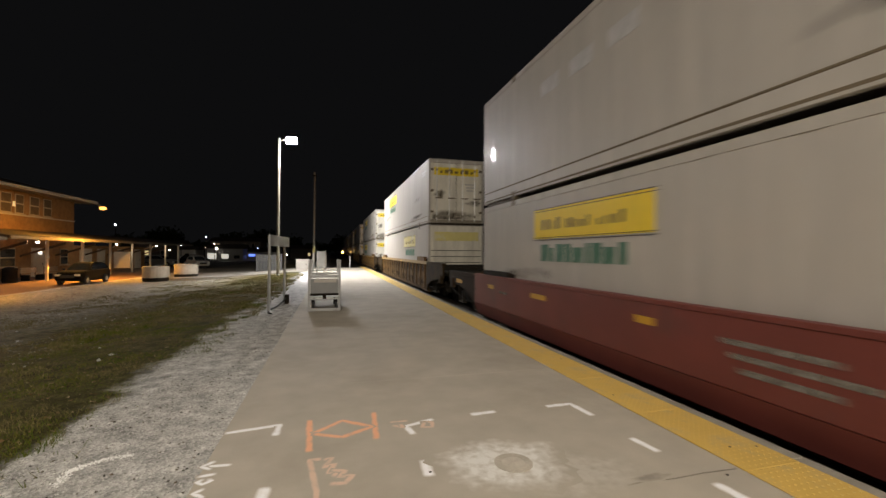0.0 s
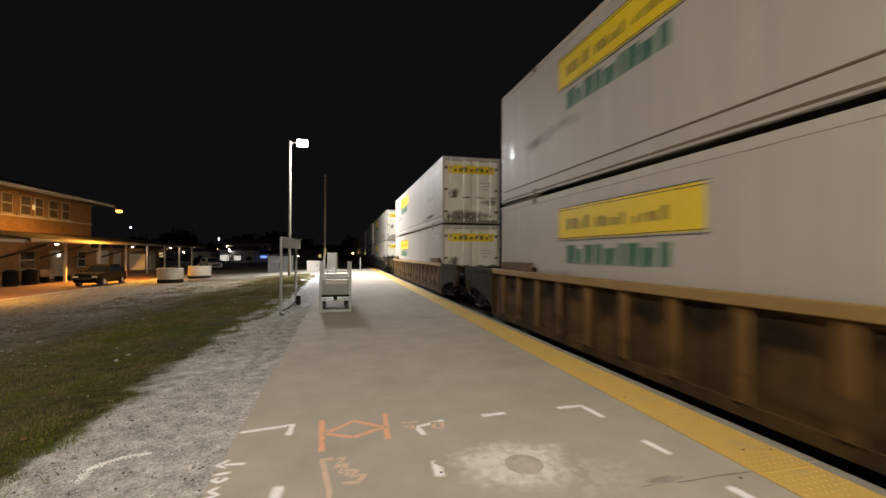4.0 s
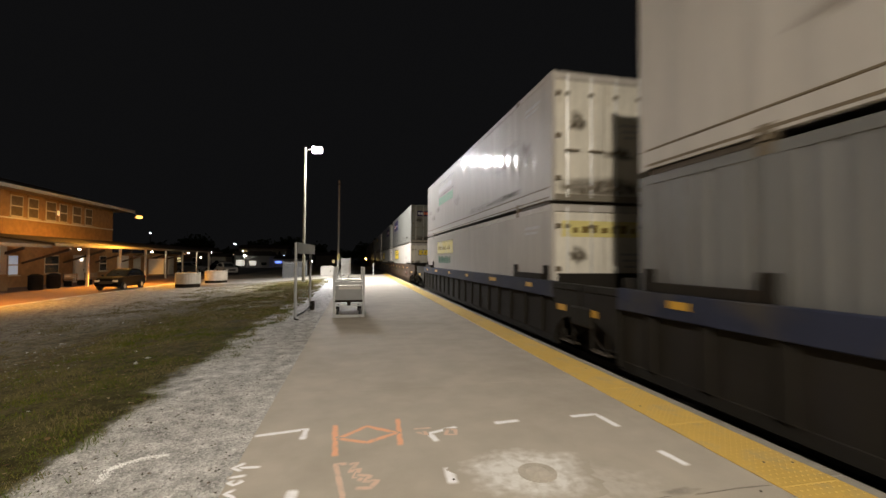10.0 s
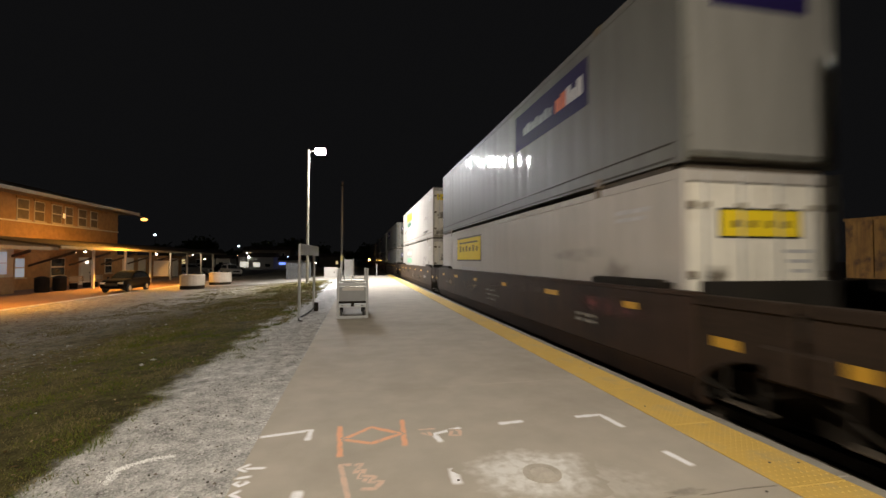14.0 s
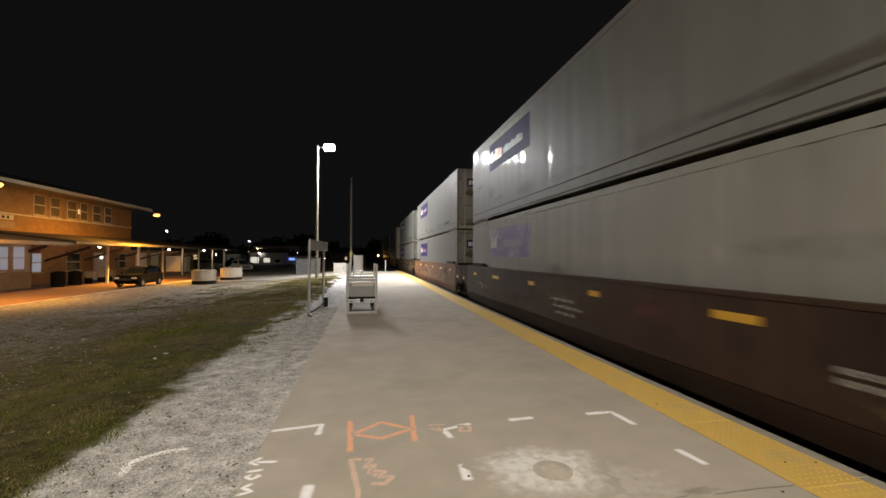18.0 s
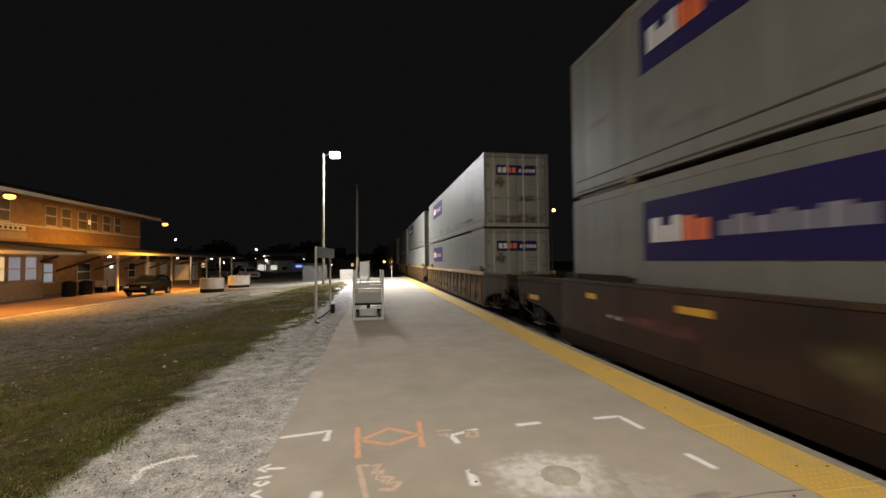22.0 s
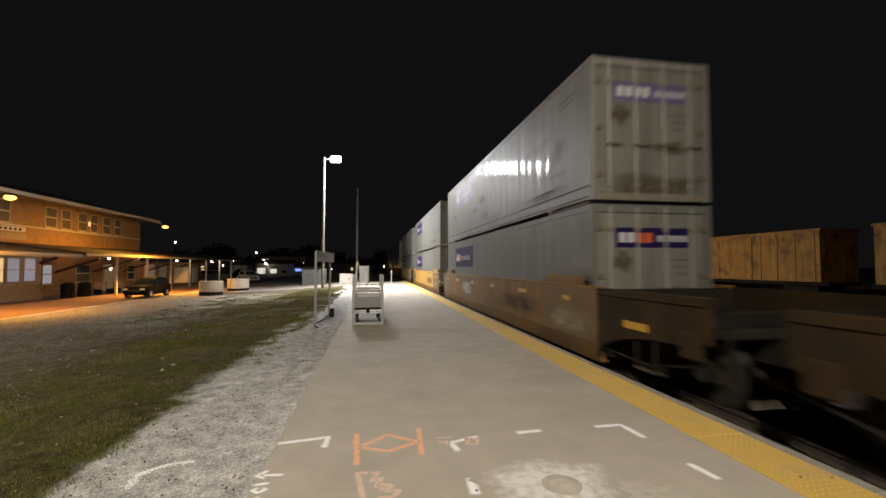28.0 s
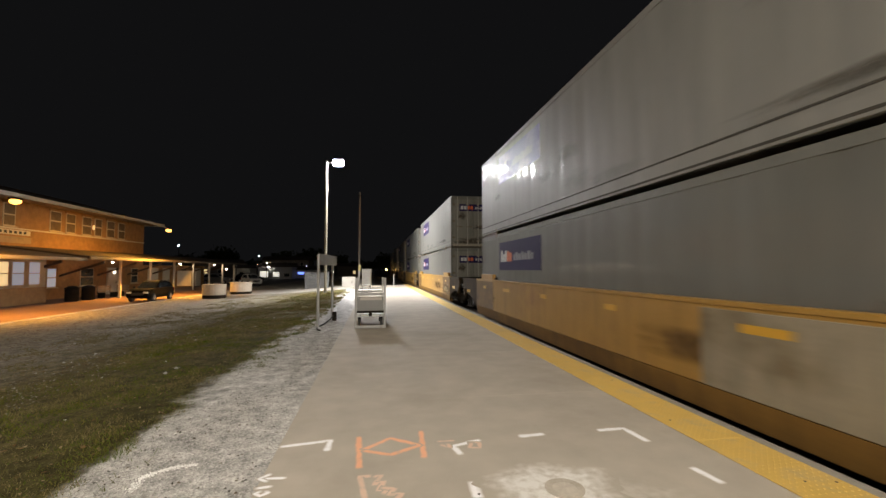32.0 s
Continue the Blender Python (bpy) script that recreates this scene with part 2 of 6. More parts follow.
D_GREEN = mat("green_decal", (0.035, 0.13, 0.085), 0.5, spread=0.2, fine=20, bump=0, stain=(0.27, 0.34, 0.30), stain_scale=4.0, stain_at=0.50)
D_LGREEN = mat("light_green_decal", (0.14, 0.36, 0.22), 0.5, spread=0.1, fine=20, bump=0, stain=(0.4, 0.5, 0.42), stain_scale=2.0, stain_at=0.55)
D_PURPLE = mat("purple_decal", (0.014, 0.0095, 0.058), 0.6, gloss=0.1, spread=0.1, fine=20, bump=0)
D_FADED = mat("faded_violet_decal", (0.105, 0.085, 0.20), 0.5, spread=0.15, fine=20, bump=0, stain=(0.24, 0.22, 0.30), stain_scale=0.9, stain_at=0.50)
D_ORANGE = mat("orange_decal", (0.55, 0.11, 0.03), 0.45, spread=0.06, fine=20, bump=0)
D_DIM = mat("dim_grey_decal", (0.17, 0.165, 0.21), 0.5, spread=0.1, fine=20, bump=0)
D_WHITE = mat("white_decal", (0.48, 0.48, 0.50), 0.45, spread=0.04, fine=20, bump=0)
D_BLUE = mat("blue_decal", (0.020, 0.026, 0.20), 0.6, gloss=0.15, spread=0.08, fine=20, bump=0)
D_SMOKE = mat("dark_grey_stencil", (0.115, 0.113, 0.11), 0.6, fine=20, bump=0)
D_GREY = mat("grey_stencil", (0.42, 0.42, 0.43), 0.5, fine=20, bump=0)

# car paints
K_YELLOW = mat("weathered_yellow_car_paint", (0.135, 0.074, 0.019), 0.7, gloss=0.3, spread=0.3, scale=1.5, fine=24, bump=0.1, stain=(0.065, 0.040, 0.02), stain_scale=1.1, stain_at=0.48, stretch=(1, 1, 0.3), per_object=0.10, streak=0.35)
# darker copy of the rib yellow: grime plus the recess's shade as colour
K_YDARK = mat("grimy_shaded_yellow_recess", (0.090, 0.052, 0.018), 0.85, gloss=0.15, spread=0.35, scale=1.5, fine=24, bump=0.1, stain=(0.030, 0.020, 0.012), stain_scale=1.0, stain_at=0.46, stretch=(1, 1, 0.4), streak=0.35)
# paler copy of the rib yellow: light on the ledge put into its colour
K_YLEDGE = mat("lit_yellow_car_chord", (0.26, 0.165, 0.055), 0.6, spread=0.2, scale=1.5, fine=24, bump=0.1, stain=(0.20, 0.13, 0.06), stain_scale=1.2, stain_at=0.55)
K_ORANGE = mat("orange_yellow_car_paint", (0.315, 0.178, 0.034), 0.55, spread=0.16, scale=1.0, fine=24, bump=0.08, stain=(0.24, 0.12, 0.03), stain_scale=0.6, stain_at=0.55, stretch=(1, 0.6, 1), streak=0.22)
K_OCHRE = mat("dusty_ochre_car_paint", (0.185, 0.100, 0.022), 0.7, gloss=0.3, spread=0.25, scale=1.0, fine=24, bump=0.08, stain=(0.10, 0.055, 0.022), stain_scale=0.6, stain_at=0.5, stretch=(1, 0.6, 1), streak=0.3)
K_PALETAN = mat("pale_tan_repaint", (0.25, 0.215, 0.155), 0.75, spread=0.18, scale=1.6, fine=24, bump=0.06, stain=(0.15, 0.115, 0.065), stain_scale=0.9, stain_at=0.52, stretch=(1, 0.7, 1), streak=0.2)
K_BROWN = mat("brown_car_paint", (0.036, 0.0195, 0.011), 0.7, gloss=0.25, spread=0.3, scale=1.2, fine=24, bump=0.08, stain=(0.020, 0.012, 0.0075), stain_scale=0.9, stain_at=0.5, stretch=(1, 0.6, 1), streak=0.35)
K_RUST = mat("rust_red_car_paint", (0.115, 0.05, 0.024), 0.7, gloss=0.25, spread=0.35, scale=1.2, fine=24, bump=0.08, stain=(0.05, 0.026, 0.016), stain_scale=0.9, stain_at=0.5, stretch=(1, 0.6, 1), streak=0.35)
K_PALEMARK = mat("pale_sprayed_patch", (0.42, 0.39, 0.33), 0.8, spread=0.2, scale=3, fine=24, bump=0, fade=True, sheer=(0.5, 1.0))
# near-black fading paint that stands for shade under the yellow cars' chord
K_CHORDSHADE = mat("under_chord_shade", (0.018, 0.013, 0.009), 0.9, gloss=0.1, spread=0.3, scale=2, fine=24, bump=0, fade=True, sheer=(0.35, 1.0))
K_DUSTY = mat("dusty_tan_overpaint", (0.29, 0.24, 0.15), 0.85, spread=0.3, scale=2.0, fine=24, bump=0.03, fade=True, sheer=(0.4, 1.0), stretch=(1, 0.5, 1))
K_ENDDARK = mat("dark_yellow_end", (0.034, 0.021, 0.009), 0.9, gloss=0.15, spread=0.4, scale=1.8, fine=24, bump=0.1, stain=(0.02, 0.015, 0.010), stain_scale=1.4, stain_at=0.48)
K_MAROON = mat("maroon_car_paint", (0.14, 0.032, 0.025), 0.55, spread=0.2, scale=1.2, fine=24, bump=0.08, stain=(0.10, 0.035, 0.03), stain_scale=0.7, stain_at=0.55)
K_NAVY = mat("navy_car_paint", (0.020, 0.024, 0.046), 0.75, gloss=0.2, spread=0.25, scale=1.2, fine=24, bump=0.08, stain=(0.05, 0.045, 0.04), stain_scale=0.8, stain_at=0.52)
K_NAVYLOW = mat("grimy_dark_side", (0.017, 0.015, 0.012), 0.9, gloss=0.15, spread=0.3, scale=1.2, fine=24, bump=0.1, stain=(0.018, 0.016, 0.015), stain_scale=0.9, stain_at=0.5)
K_LOWSIDE = mat("dark_brown_car_end", (0.030, 0.020, 0.014), 0.9, gloss=0.15, spread=0.35, scale=1.5, fine=24, bump=0.1, stain=(0.05, 0.036, 0.024), stain_scale=0.8, stain_at=0.56, stretch=(1, 0.4, 1))
K_SOOTED = mat("brown_stain", (0.085, 0.05, 0.022), 0.85, gloss=0.2, spread=0.3, scale=2, fine=24, bump=0, fade=True, sheer=(0.1, 0.85))
GRIME_BROWN = mat("brown_grime", (0.13, 0.10, 0.06), 0.85, spread=0.25, scale=3, fine=24, bump=0, fade=True, sheer=(0.0, 0.40))
GRIME_GREY = mat("grey_grime", (0.16, 0.155, 0.145), 0.8, spread=0.2, scale=3, fine=24, bump=0, fade=True, sheer=(0.0, 0.28))
GRIME_SEAM = mat("dark_seam_grime", (0.07, 0.062, 0.048), 0.85, spread=0.25, scale=3, fine=24, bump=0, fade=True, sheer=(0.0, 0.75), stretch=(1, 0.5, 1))
D_INK = mat("worn_dark_ink", (0.17, 0.12, 0.03), 0.6, spread=0.3, fine=20, bump=0)
C_SEAM = mat("tan_seam", (0.125, 0.098, 0.062), 0.7, spread=0.3, scale=2, fine=25, stretch=(1, 0.3, 1))
C_SEAM_DARK = mat("dark_olive_seam", (0.034, 0.030, 0.023), 0.75, spread=0.3, scale=2, fine=25, stretch=(1, 0.3, 1))
K_STENCIL = mat("worn_car_stencil", (0.22, 0.21, 0.19), 0.7, spread=0.2, fine=30, bump=0, sheer=(0.0, 0.9), scale=5)
SCRAWLS = [mat("scrawl_" + n, c, 0.7, spread=0.3, scale=2.2, fine=18, bump=0, fade=True, sheer=(-0.5, 1.0)) for n, c in (("tan", (0.19, 0.14, 0.08)), ("grey", (0.11, 0.085, 0.07)), ("olive", (0.12, 0.105, 0.045)), ("wine", (0.12, 0.035, 0.035)))]
GRIME_DOOR = mat("dark_door_grime", (0.075, 0.055, 0.032), 0.85, spread=0.3, scale=5, fine=24, bump=0, fade=True, sheer=(0.15, 1.0))
K_ENDDUST = mat("dusty_brown_end_paint", (0.165, 0.098, 0.034), 0.8, spread=0.35, scale=1.8, fine=24, bump=0.06, stain=(0.085, 0.052, 0.024), stain_scale=1.2, stain_at=0.5, stretch=(1, 0.6, 1), streak=0.3)
REFLECTOR = mat("yellow_reflector_tape", (0.50, 0.28, 0.025), 0.45, spread=0.05, fine=20, bump=0)


# ======== mesh helpers ========
def part(name, mesh, material, parent, label="", at=(0, 0, 0), turn=(0, 0, 0)):
    """One mesh object under a thing or part. mesh: a bmesh or mesh data."""
    if isinstance(mesh, bmesh.types.BMesh):
        me = bpy.data.meshes.new(name)
        mesh.to_mesh(me)
        mesh.free()
        mesh = me
    if material is not None and not mesh.materials:
        mesh.materials.append(material)
    ob = new(name, mesh)
    ob.parent = parent
    ob.matrix_basis = pose(*at, *turn)
    if label:
        ob["label"] = label
    return ob


def thing(name, label, category, group="", kind="", at=(0, 0, 0), turn=(0, 0, 0)):
    ob = new(name)
    ob.empty_display_size = 0.1
    ob.matrix_basis = pose(*at, *turn)
    return tagged(ob, label, category, group, kind)


def add_box(bm, x0, x1, y0, y1, z0, z1):
    vs = [bm.verts.new(p) for p in ((x0, y0, z0), (x1, y0, z0), (x1, y1, z0), (x0, y1, z0), (x0, y0, z1), (x1, y0, z1), (x1, y1, z1), (x0, y1, z1))]
    for f in ((0, 3, 2, 1), (4, 5, 6, 7), (0, 1, 5, 4), (1, 2, 6, 5), (2, 3, 7, 6), (3, 0, 4, 7)):
        bm.faces.new([vs[i] for i in f])
    return vs


BOXES = {}


def box(sx, sy, sz, material, bevel=0.0):
    """Shared mesh of a box of that size centred on x and y, standing on z = 0, with chamfered edges."""
    key = (round(sx, 4), round(sy, 4), round(sz, 4), material.name, bevel)
    if key not in BOXES:
        bm = bmesh.new()
        add_box(bm, -sx / 2, sx / 2, -sy / 2, sy / 2, 0, sz)
        if bevel:
            bmesh.ops.bevel(bm, geom=list(bm.edges), offset=bevel, segments=1, affect="EDGES")
        me = bpy.data.meshes.new("box")
        bm.to_mesh(me)
        bm.free()
        me.materials.append(material)
        BOXES[key] = me
    return BOXES[key]


def bar(name, x0, x1, y0, y1, z0, z1, material, parent, label="", bevel=0.006):
    """A box part between the given limits."""
    b = min(bevel, 0.3 * min(abs(x1 - x0), abs(y1 - y0), abs(z1 - z0)))
    return part(name, box(abs(x1 - x0), abs(y1 - y0), abs(z1 - z0), material, round(b, 4)), None, parent, label, ((x0 + x1) / 2, (y0 + y1) / 2, min(z0, z1)))


def tube_bm(points, radius, sides=8, bm=None):
    """Tube along a list of points."""
    bm = bm or bmesh.new()
    rings = []
    for i, p in enumerate(points):
        p = Vector(p)
        d = (Vector(points[min(i + 1, len(points) - 1)]) - Vector(points[max(i - 1, 0)])).normalized()
        u = d.cross(Vector((0, 0, 1)) if abs(d.z) < 0.9 else Vector((1, 0, 0))).normalized()
        w = d.cross(u)
        r = radius[i] if isinstance(radius, (list, tuple)) else radius
        rings.append([bm.verts.new(p + r * (math.cos(a) * u + math.sin(a) * w)) for a in (2 * math.pi * k / sides for k in range(sides))])
    for a, b in zip(rings, rings[1:]):
        for k in range(sides):
            bm.faces.new((a[k], a[(k + 1) % sides], b[(k + 1) % sides], b[k]))
    bm.faces.new(rings[0][::-1])
    bm.faces.new(rings[-1])
    bmesh.ops.recalc_face_normals(bm, faces=bm.faces)
    return bm


def lathe_bm(profile, sides=24):
    """Turned body: profile of (radius, z)."""
    bm = bmesh.new()
    rings = [[bm.verts.new((r * math.cos(2 * math.pi * k / sides), r * math.sin(2 * math.pi * k / sides), z)) for k in range(sides)] for r, z in profile]
    for a, b in zip(rings, rings[1:]):
        for k in range(sides):
            bm.faces.new((a[k], a[(k + 1) % sides], b[(k + 1) % sides], b[k]))
    bm.faces.new(rings[0][::-1])
    bm.faces.new(rings[-1])
    return bm


def prism_bm(outline, x0, x1):
    """Body of constant section: outline of (y, z), from x0 to x1."""
    bm = bmesh.new()
    a = [bm.verts.new((x0, y, z)) for y, z in outline]
    b = [bm.verts.new((x1, y, z)) for y, z in outline]
    n = len(outline)
    for k in range(n):
        bm.faces.new((a[k], a[(k + 1) % n], b[(k + 1) % n], b[k]))
    bm.faces.new(a[::-1])
    bm.faces.new(b)
    bmesh.ops.recalc_face_normals(bm, faces=bm.faces)
    return bm


def raw_mesh(name, verts, faces, material):
    me = bpy.data.meshes.new(name)
    me.from_pydata(verts, [], faces)
    me.materials.append(material)
    return me


# ======== ground ========
def ground_material():
    """Bands across the plan: paving, dirt with stones, grass soil, pale gravel, ballast, with ragged edges."""
    m = bpy.data.materials.new("yard_ground")
    m.use_nodes = True
    nt = m.node_tree
    N, L = nt.nodes, nt.links
    b = N["Principled BSDF"]
    b.inputs["Roughness"].default_value, b.inputs["Specular IOR Level"].default_value = 0.95, 0.1
    geo = N.new("ShaderNodeNewGeometry")
    sep = N.new("ShaderNodeSeparateXYZ")
    L.new(geo.outputs["Position"], sep.inputs[0])
    n = N.new("ShaderNodeTexNoise")
    n.inputs["Scale"].default_value, n.inputs["Detail"].default_value, n.inputs["Roughness"].default_value = 0.9, 8, 0.65
    L.new(geo.outputs["Position"], n.inputs["Vector"])
    wob = N.new("ShaderNodeMath")
    wob.operation = "MULTIPLY_ADD"
    wob.inputs[1].default_value = 1.6
    L.new(n.outputs["Fac"], wob.inputs[0])
    L.new(sep.outputs["X"], wob.inputs[2])
    rng = N.new("ShaderNodeMapRange")
    rng.inputs["From Min"].default_value, rng.inputs["From Max"].default_value = -19.2, 0.8
    L.new(wob.outputs[0], rng.inputs["Value"])
    ramp = N.new("ShaderNodeValToRGB")
    stops = [(-30, (0.085, 0.075, 0.065)), (-16.2, (0.085, 0.075, 0.065)), (-15.8, (0.25, 0.225, 0.18)), (-8.6, (0.27, 0.24, 0.19)), (-6.0, (0.12, 0.10, 0.052)), (-2.62, (0.058, 0.052, 0.017)), (-2.38, (0.46, 0.455, 0.445)), (-0.7, (0.50, 0.495, 0.485)), (0.6, (0.12, 0.11, 0.10))]
    cr = ramp.color_ramp
    while len(cr.elements) < len(stops):
        cr.elements.new(0.5)
    for e, (x, c) in zip(cr.elements, stops):
        e.position, e.color = min(1, max(0, (x + 20) / 20)), (*c, 1)
    L.new(rng.outputs["Result"], ramp.inputs["Fac"])
    v = N.new("ShaderNodeTexVoronoi")
    v.inputs["Scale"].default_value = 42
    L.new(geo.outputs["Position"], v.inputs["Vector"])
    v2 = N.new("ShaderNodeTexNoise")
    v2.inputs["Scale"].default_value, v2.inputs["Detail"].default_value = 5, 7
    L.new(geo.outputs["Position"], v2.inputs["Vector"])
    bw = N.new("ShaderNodeRGBToBW")
    L.new(v.outputs["Color"], bw.inputs[0])
    mr = N.new("ShaderNodeMapRange")
    mr.inputs["From Min"].default_value, mr.inputs["From Max"].default_value = 0.2, 0.8
    mr.inputs["To Min"].default_value, mr.inputs["To Max"].default_value = 0.72, 1.25
    L.new(bw.outputs[0], mr.inputs["Value"])
    mr2 = N.new("ShaderNodeMapRange")
    mr2.inputs["From Min"].default_value, mr2.inputs["From Max"].default_value = 0.3, 0.7
    mr2.inputs["To Min"].default_value, mr2.inputs["To Max"].default_value = 0.55, 1.4
    L.new(v2.outputs["Fac"], mr2.inputs["Value"])
    mul = N.new("ShaderNodeMath")
    mul.operation = "MULTIPLY"
    L.new(mr.outputs["Result"], mul.inputs[0])
    L.new(mr2.outputs["Result"], mul.inputs[1])
    hsv = N.new("ShaderNodeHueSaturation")
    L.new(ramp.outputs["Color"], hsv.inputs["Color"])
    L.new(mul.outputs[0], hsv.inputs["Value"])
    L.new(hsv.outputs["Color"], b.inputs["Base Color"])
    bp = N.new("ShaderNodeBump")
    bp.inputs["Strength"].default_value, bp.inputs["Distance"].default_value = 0.45, 0.02
    L.new(v.outputs["Distance"], bp.inputs["Height"])
    L.new(bp.outputs["Normal"], b.inputs["Normal"])
    return m


PROFILE = [(-900, -0.60), (-60, -0.60), (-15.9, -0.60), (-15.3, -0.555), (-13.0, -0.56), (-9.0, -0.46), (-5.2, -0.22), (-3.6, -0.10), (-2.4, -0.055), (-0.90, -0.045), (-0.4, -0.30), (3.4, -0.55), (4.4, -0.46), (6.7, -0.46), (8.5, -0.62), (9.6, -0.52), (12.4, -0.52), (14.5, -0.6), (40, -0.6), (900, -0.6)]


def ground_z(x):
    return float(np.interp(x, [p[0] for p in PROFILE], [p[1] for p in PROFILE]))


def build_ground():
    xs = sorted({p[0] for p in PROFILE} | {round(-15 + 0.5 * k, 2) for k in range(29)})
    ys = [-700, -60, -20] + [round(-8 + 1.0 * k, 2) for k in range(60)] + [70, 100, 200, 900]
    verts, faces = [], []
    for y in ys:
        for x in xs:
            wob = 0.0
            if -15 < x < -1.2 and -10 < y < 55:
                wob = 0.035 * noise.noise((x * 0.5, y * 0.5, 0)) + 0.012 * noise.noise((x * 2, y * 2, 3))
            verts.append((x, y, ground_z(x) + wob))
    w = len(xs)
    for j in range(len(ys) - 1):
        for i in range(w - 1):
            faces.append((j * w + i, j * w + i + 1, (j + 1) * w + i + 1, (j + 1) * w + i))
    me = raw_mesh("ground", verts, faces, ground_material())
    for p in me.polygons:
        p.use_smooth = True
    tagged(new("ground", me), "dark gravelly ground with a grass strip beside the platform", "ground", kind="structure")


build_ground()

# ======== platform ========
PLAT_L, PLAT_R, PLAT_END = -0.93, 3.88, 47.0
platform = thing("platform", "pale worn concrete station platform with painted utility marks", "platform", kind="structure")
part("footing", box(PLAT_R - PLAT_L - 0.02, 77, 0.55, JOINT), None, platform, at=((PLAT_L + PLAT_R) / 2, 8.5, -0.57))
SLAB = 2.97
slab_mesh = box(PLAT_R - PLAT_L, SLAB - 0.006, 0.22, CONCRETE)
for k in range(-10, 14):
    y = 5.67 + k * SLAB + SLAB / 2
    if y + SLAB / 2 < PLAT_END + 1.5:
        part("slab", slab_mesh, None, platform, at=((PLAT_L + PLAT_R) / 2, y, -0.22))
for k in range(-10, 14):
    part("edge_strip", box(0.137, SLAB - 0.02, 0.006, CONCRETE_EDGE), None, platform, "worn grey edge strip" if k == 0 else "", at=(3.811, 5.67 + k * SLAB + SLAB / 2, -0.001))
TACT_L, TACT_R = 3.18, 3.74
tile_mesh = box(TACT_R - TACT_L, 1.214, 0.012, TACTILE, 0.003)
for k in range(-12, 38):
    part("tactile_tile", tile_mesh, None, platform, "yellow tactile warning tile" if k == 0 else "", at=((TACT_L + TACT_R) / 2, 2.63 + 1.22 * k + 0.61, 0.003))


def build_domes():
    verts, faces = [], []
    ring = [(math.cos(2 * math.pi * k / 6), math.sin(2 * math.pi * k / 6)) for k in range(6)]
    y = 1.3
    while y < 11:
        for i in range(9):
            x = TACT_L + 0.04 + i * 0.06
            o = len(verts)
            verts += [(x + 0.011 * c, y + 0.011 * s, 0.014) for c, s in ring] + [(x + 0.006 * c, y + 0.006 * s, 0.018) for c, s in ring]
            faces += [(o + k, o + (k + 1) % 6, o + 6 + (k + 1) % 6, o + 6 + k) for k in range(6)] + [tuple(range(o + 6, o + 12))]
        y += 0.06
    ob = part("tactile_domes", raw_mesh("domes", verts, faces, TACTILE), None, platform, "raised domes of the warning tiles")
    ob["kind"] = "stuff"


build_domes()


def ribbon(points, width, wobble=0.15, z=0.0012):
    """Flat hand-sprayed stroke along points on the platform; the attribute spray fades from its middle to its edges."""
    pts = [Vector((*p, z)) for p in points]
    line = []
    for a, b in zip(pts, pts[1:]):
        n = max(2, int((b - a).length / 0.02))
        line += [a.lerp(b, k / n) for k in range(n)]
    line.append(pts[-1].copy())
    for i, p in enumerate(line):
        p.z += 0.0005 * i / len(line)
    verts, faces, fade = [], [], []
    lanes = ((-1.1, 0.0), (-0.5, 0.8), (0.0, 1.0), (0.5, 0.8), (1.1, 0.0))
    for i, p in enumerate(line):
        d = (line[min(i + 1, len(line) - 1)] - line[max(i - 1, 0)]).normalized()
        side = Vector((-d.y, d.x, 0))
        end = min(1.0, (i + 0.3) / 2, (len(line) - i - 0.7) / 2)
        w = width * 0.92 * (1 + wobble * noise.noise((p.x * 9, p.y * 9, 1)))
        for u, f in lanes:
            verts.append(tuple(p + side * (u * w)))
            fade.append(f * max(0.0, end))
    for i in range(len(line) - 1):
        for k in range(4):
            faces.append((5 * i + k, 5 * i + k + 1, 5 * i + 6 + k, 5 * i + 5 + k))
    return verts, faces, fade


def spray_mesh(name, verts, faces, fade, material):
    me = raw_mesh(name, verts, faces, material)
    layer = me.attributes.new("spray", "FLOAT", "POINT")
    layer.data.foreach_set("value", fade)
    return me


def mark(name, strokes, width, material, label, z=0.0012):
    t = thing(name, label, "paint mark")
    for k, s in enumerate(strokes):
        part("stroke", spray_mesh("stroke", *ribbon(s, width, 0.25, z + 0.0007 * k), material), None, t)


W_LABEL = "white sprayed utility mark on the concrete platform"
mark("corner_mark", [[(-0.93, 4.39), (-0.45, 4.47), (-0.46, 4.21)]], 0.045, WHITE_SPRAY, W_LABEL)
mark("corner_mark", [[(0.79, 3.93), (0.75, 4.14), (1.06, 4.25)]], 0.045, WHITE_SPRAY, W_LABEL)
mark("dash_mark", [[(1.45, 4.27), (1.76, 4.29)]], 0.052, WHITE_SPRAY, W_LABEL)
mark("corner_mark", [[(2.34, 4.29), (2.66, 4.30), (2.70, 3.92)]], 0.052, WHITE_SPRAY, W_LABEL)
mark("dash_mark", [[(2.72, 3.39), (2.77, 3.07)]], 0.055, WHITE_SPRAY, W_LABEL)
mark("dash_mark", [[(0.78, 3.45), (0.765, 3.17)]], 0.06, WHITE_SPRAY, W_LABEL)
mark("dash_mark", [[(-0.42, 3.34), (-0.43, 3.05)]], 0.06, WHITE_SPRAY, W_LABEL)
mark("dash_mark", [[(2.80, 2.58), (2.84, 2.25)]], 0.058, WHITE_SPRAY, W_LABEL)
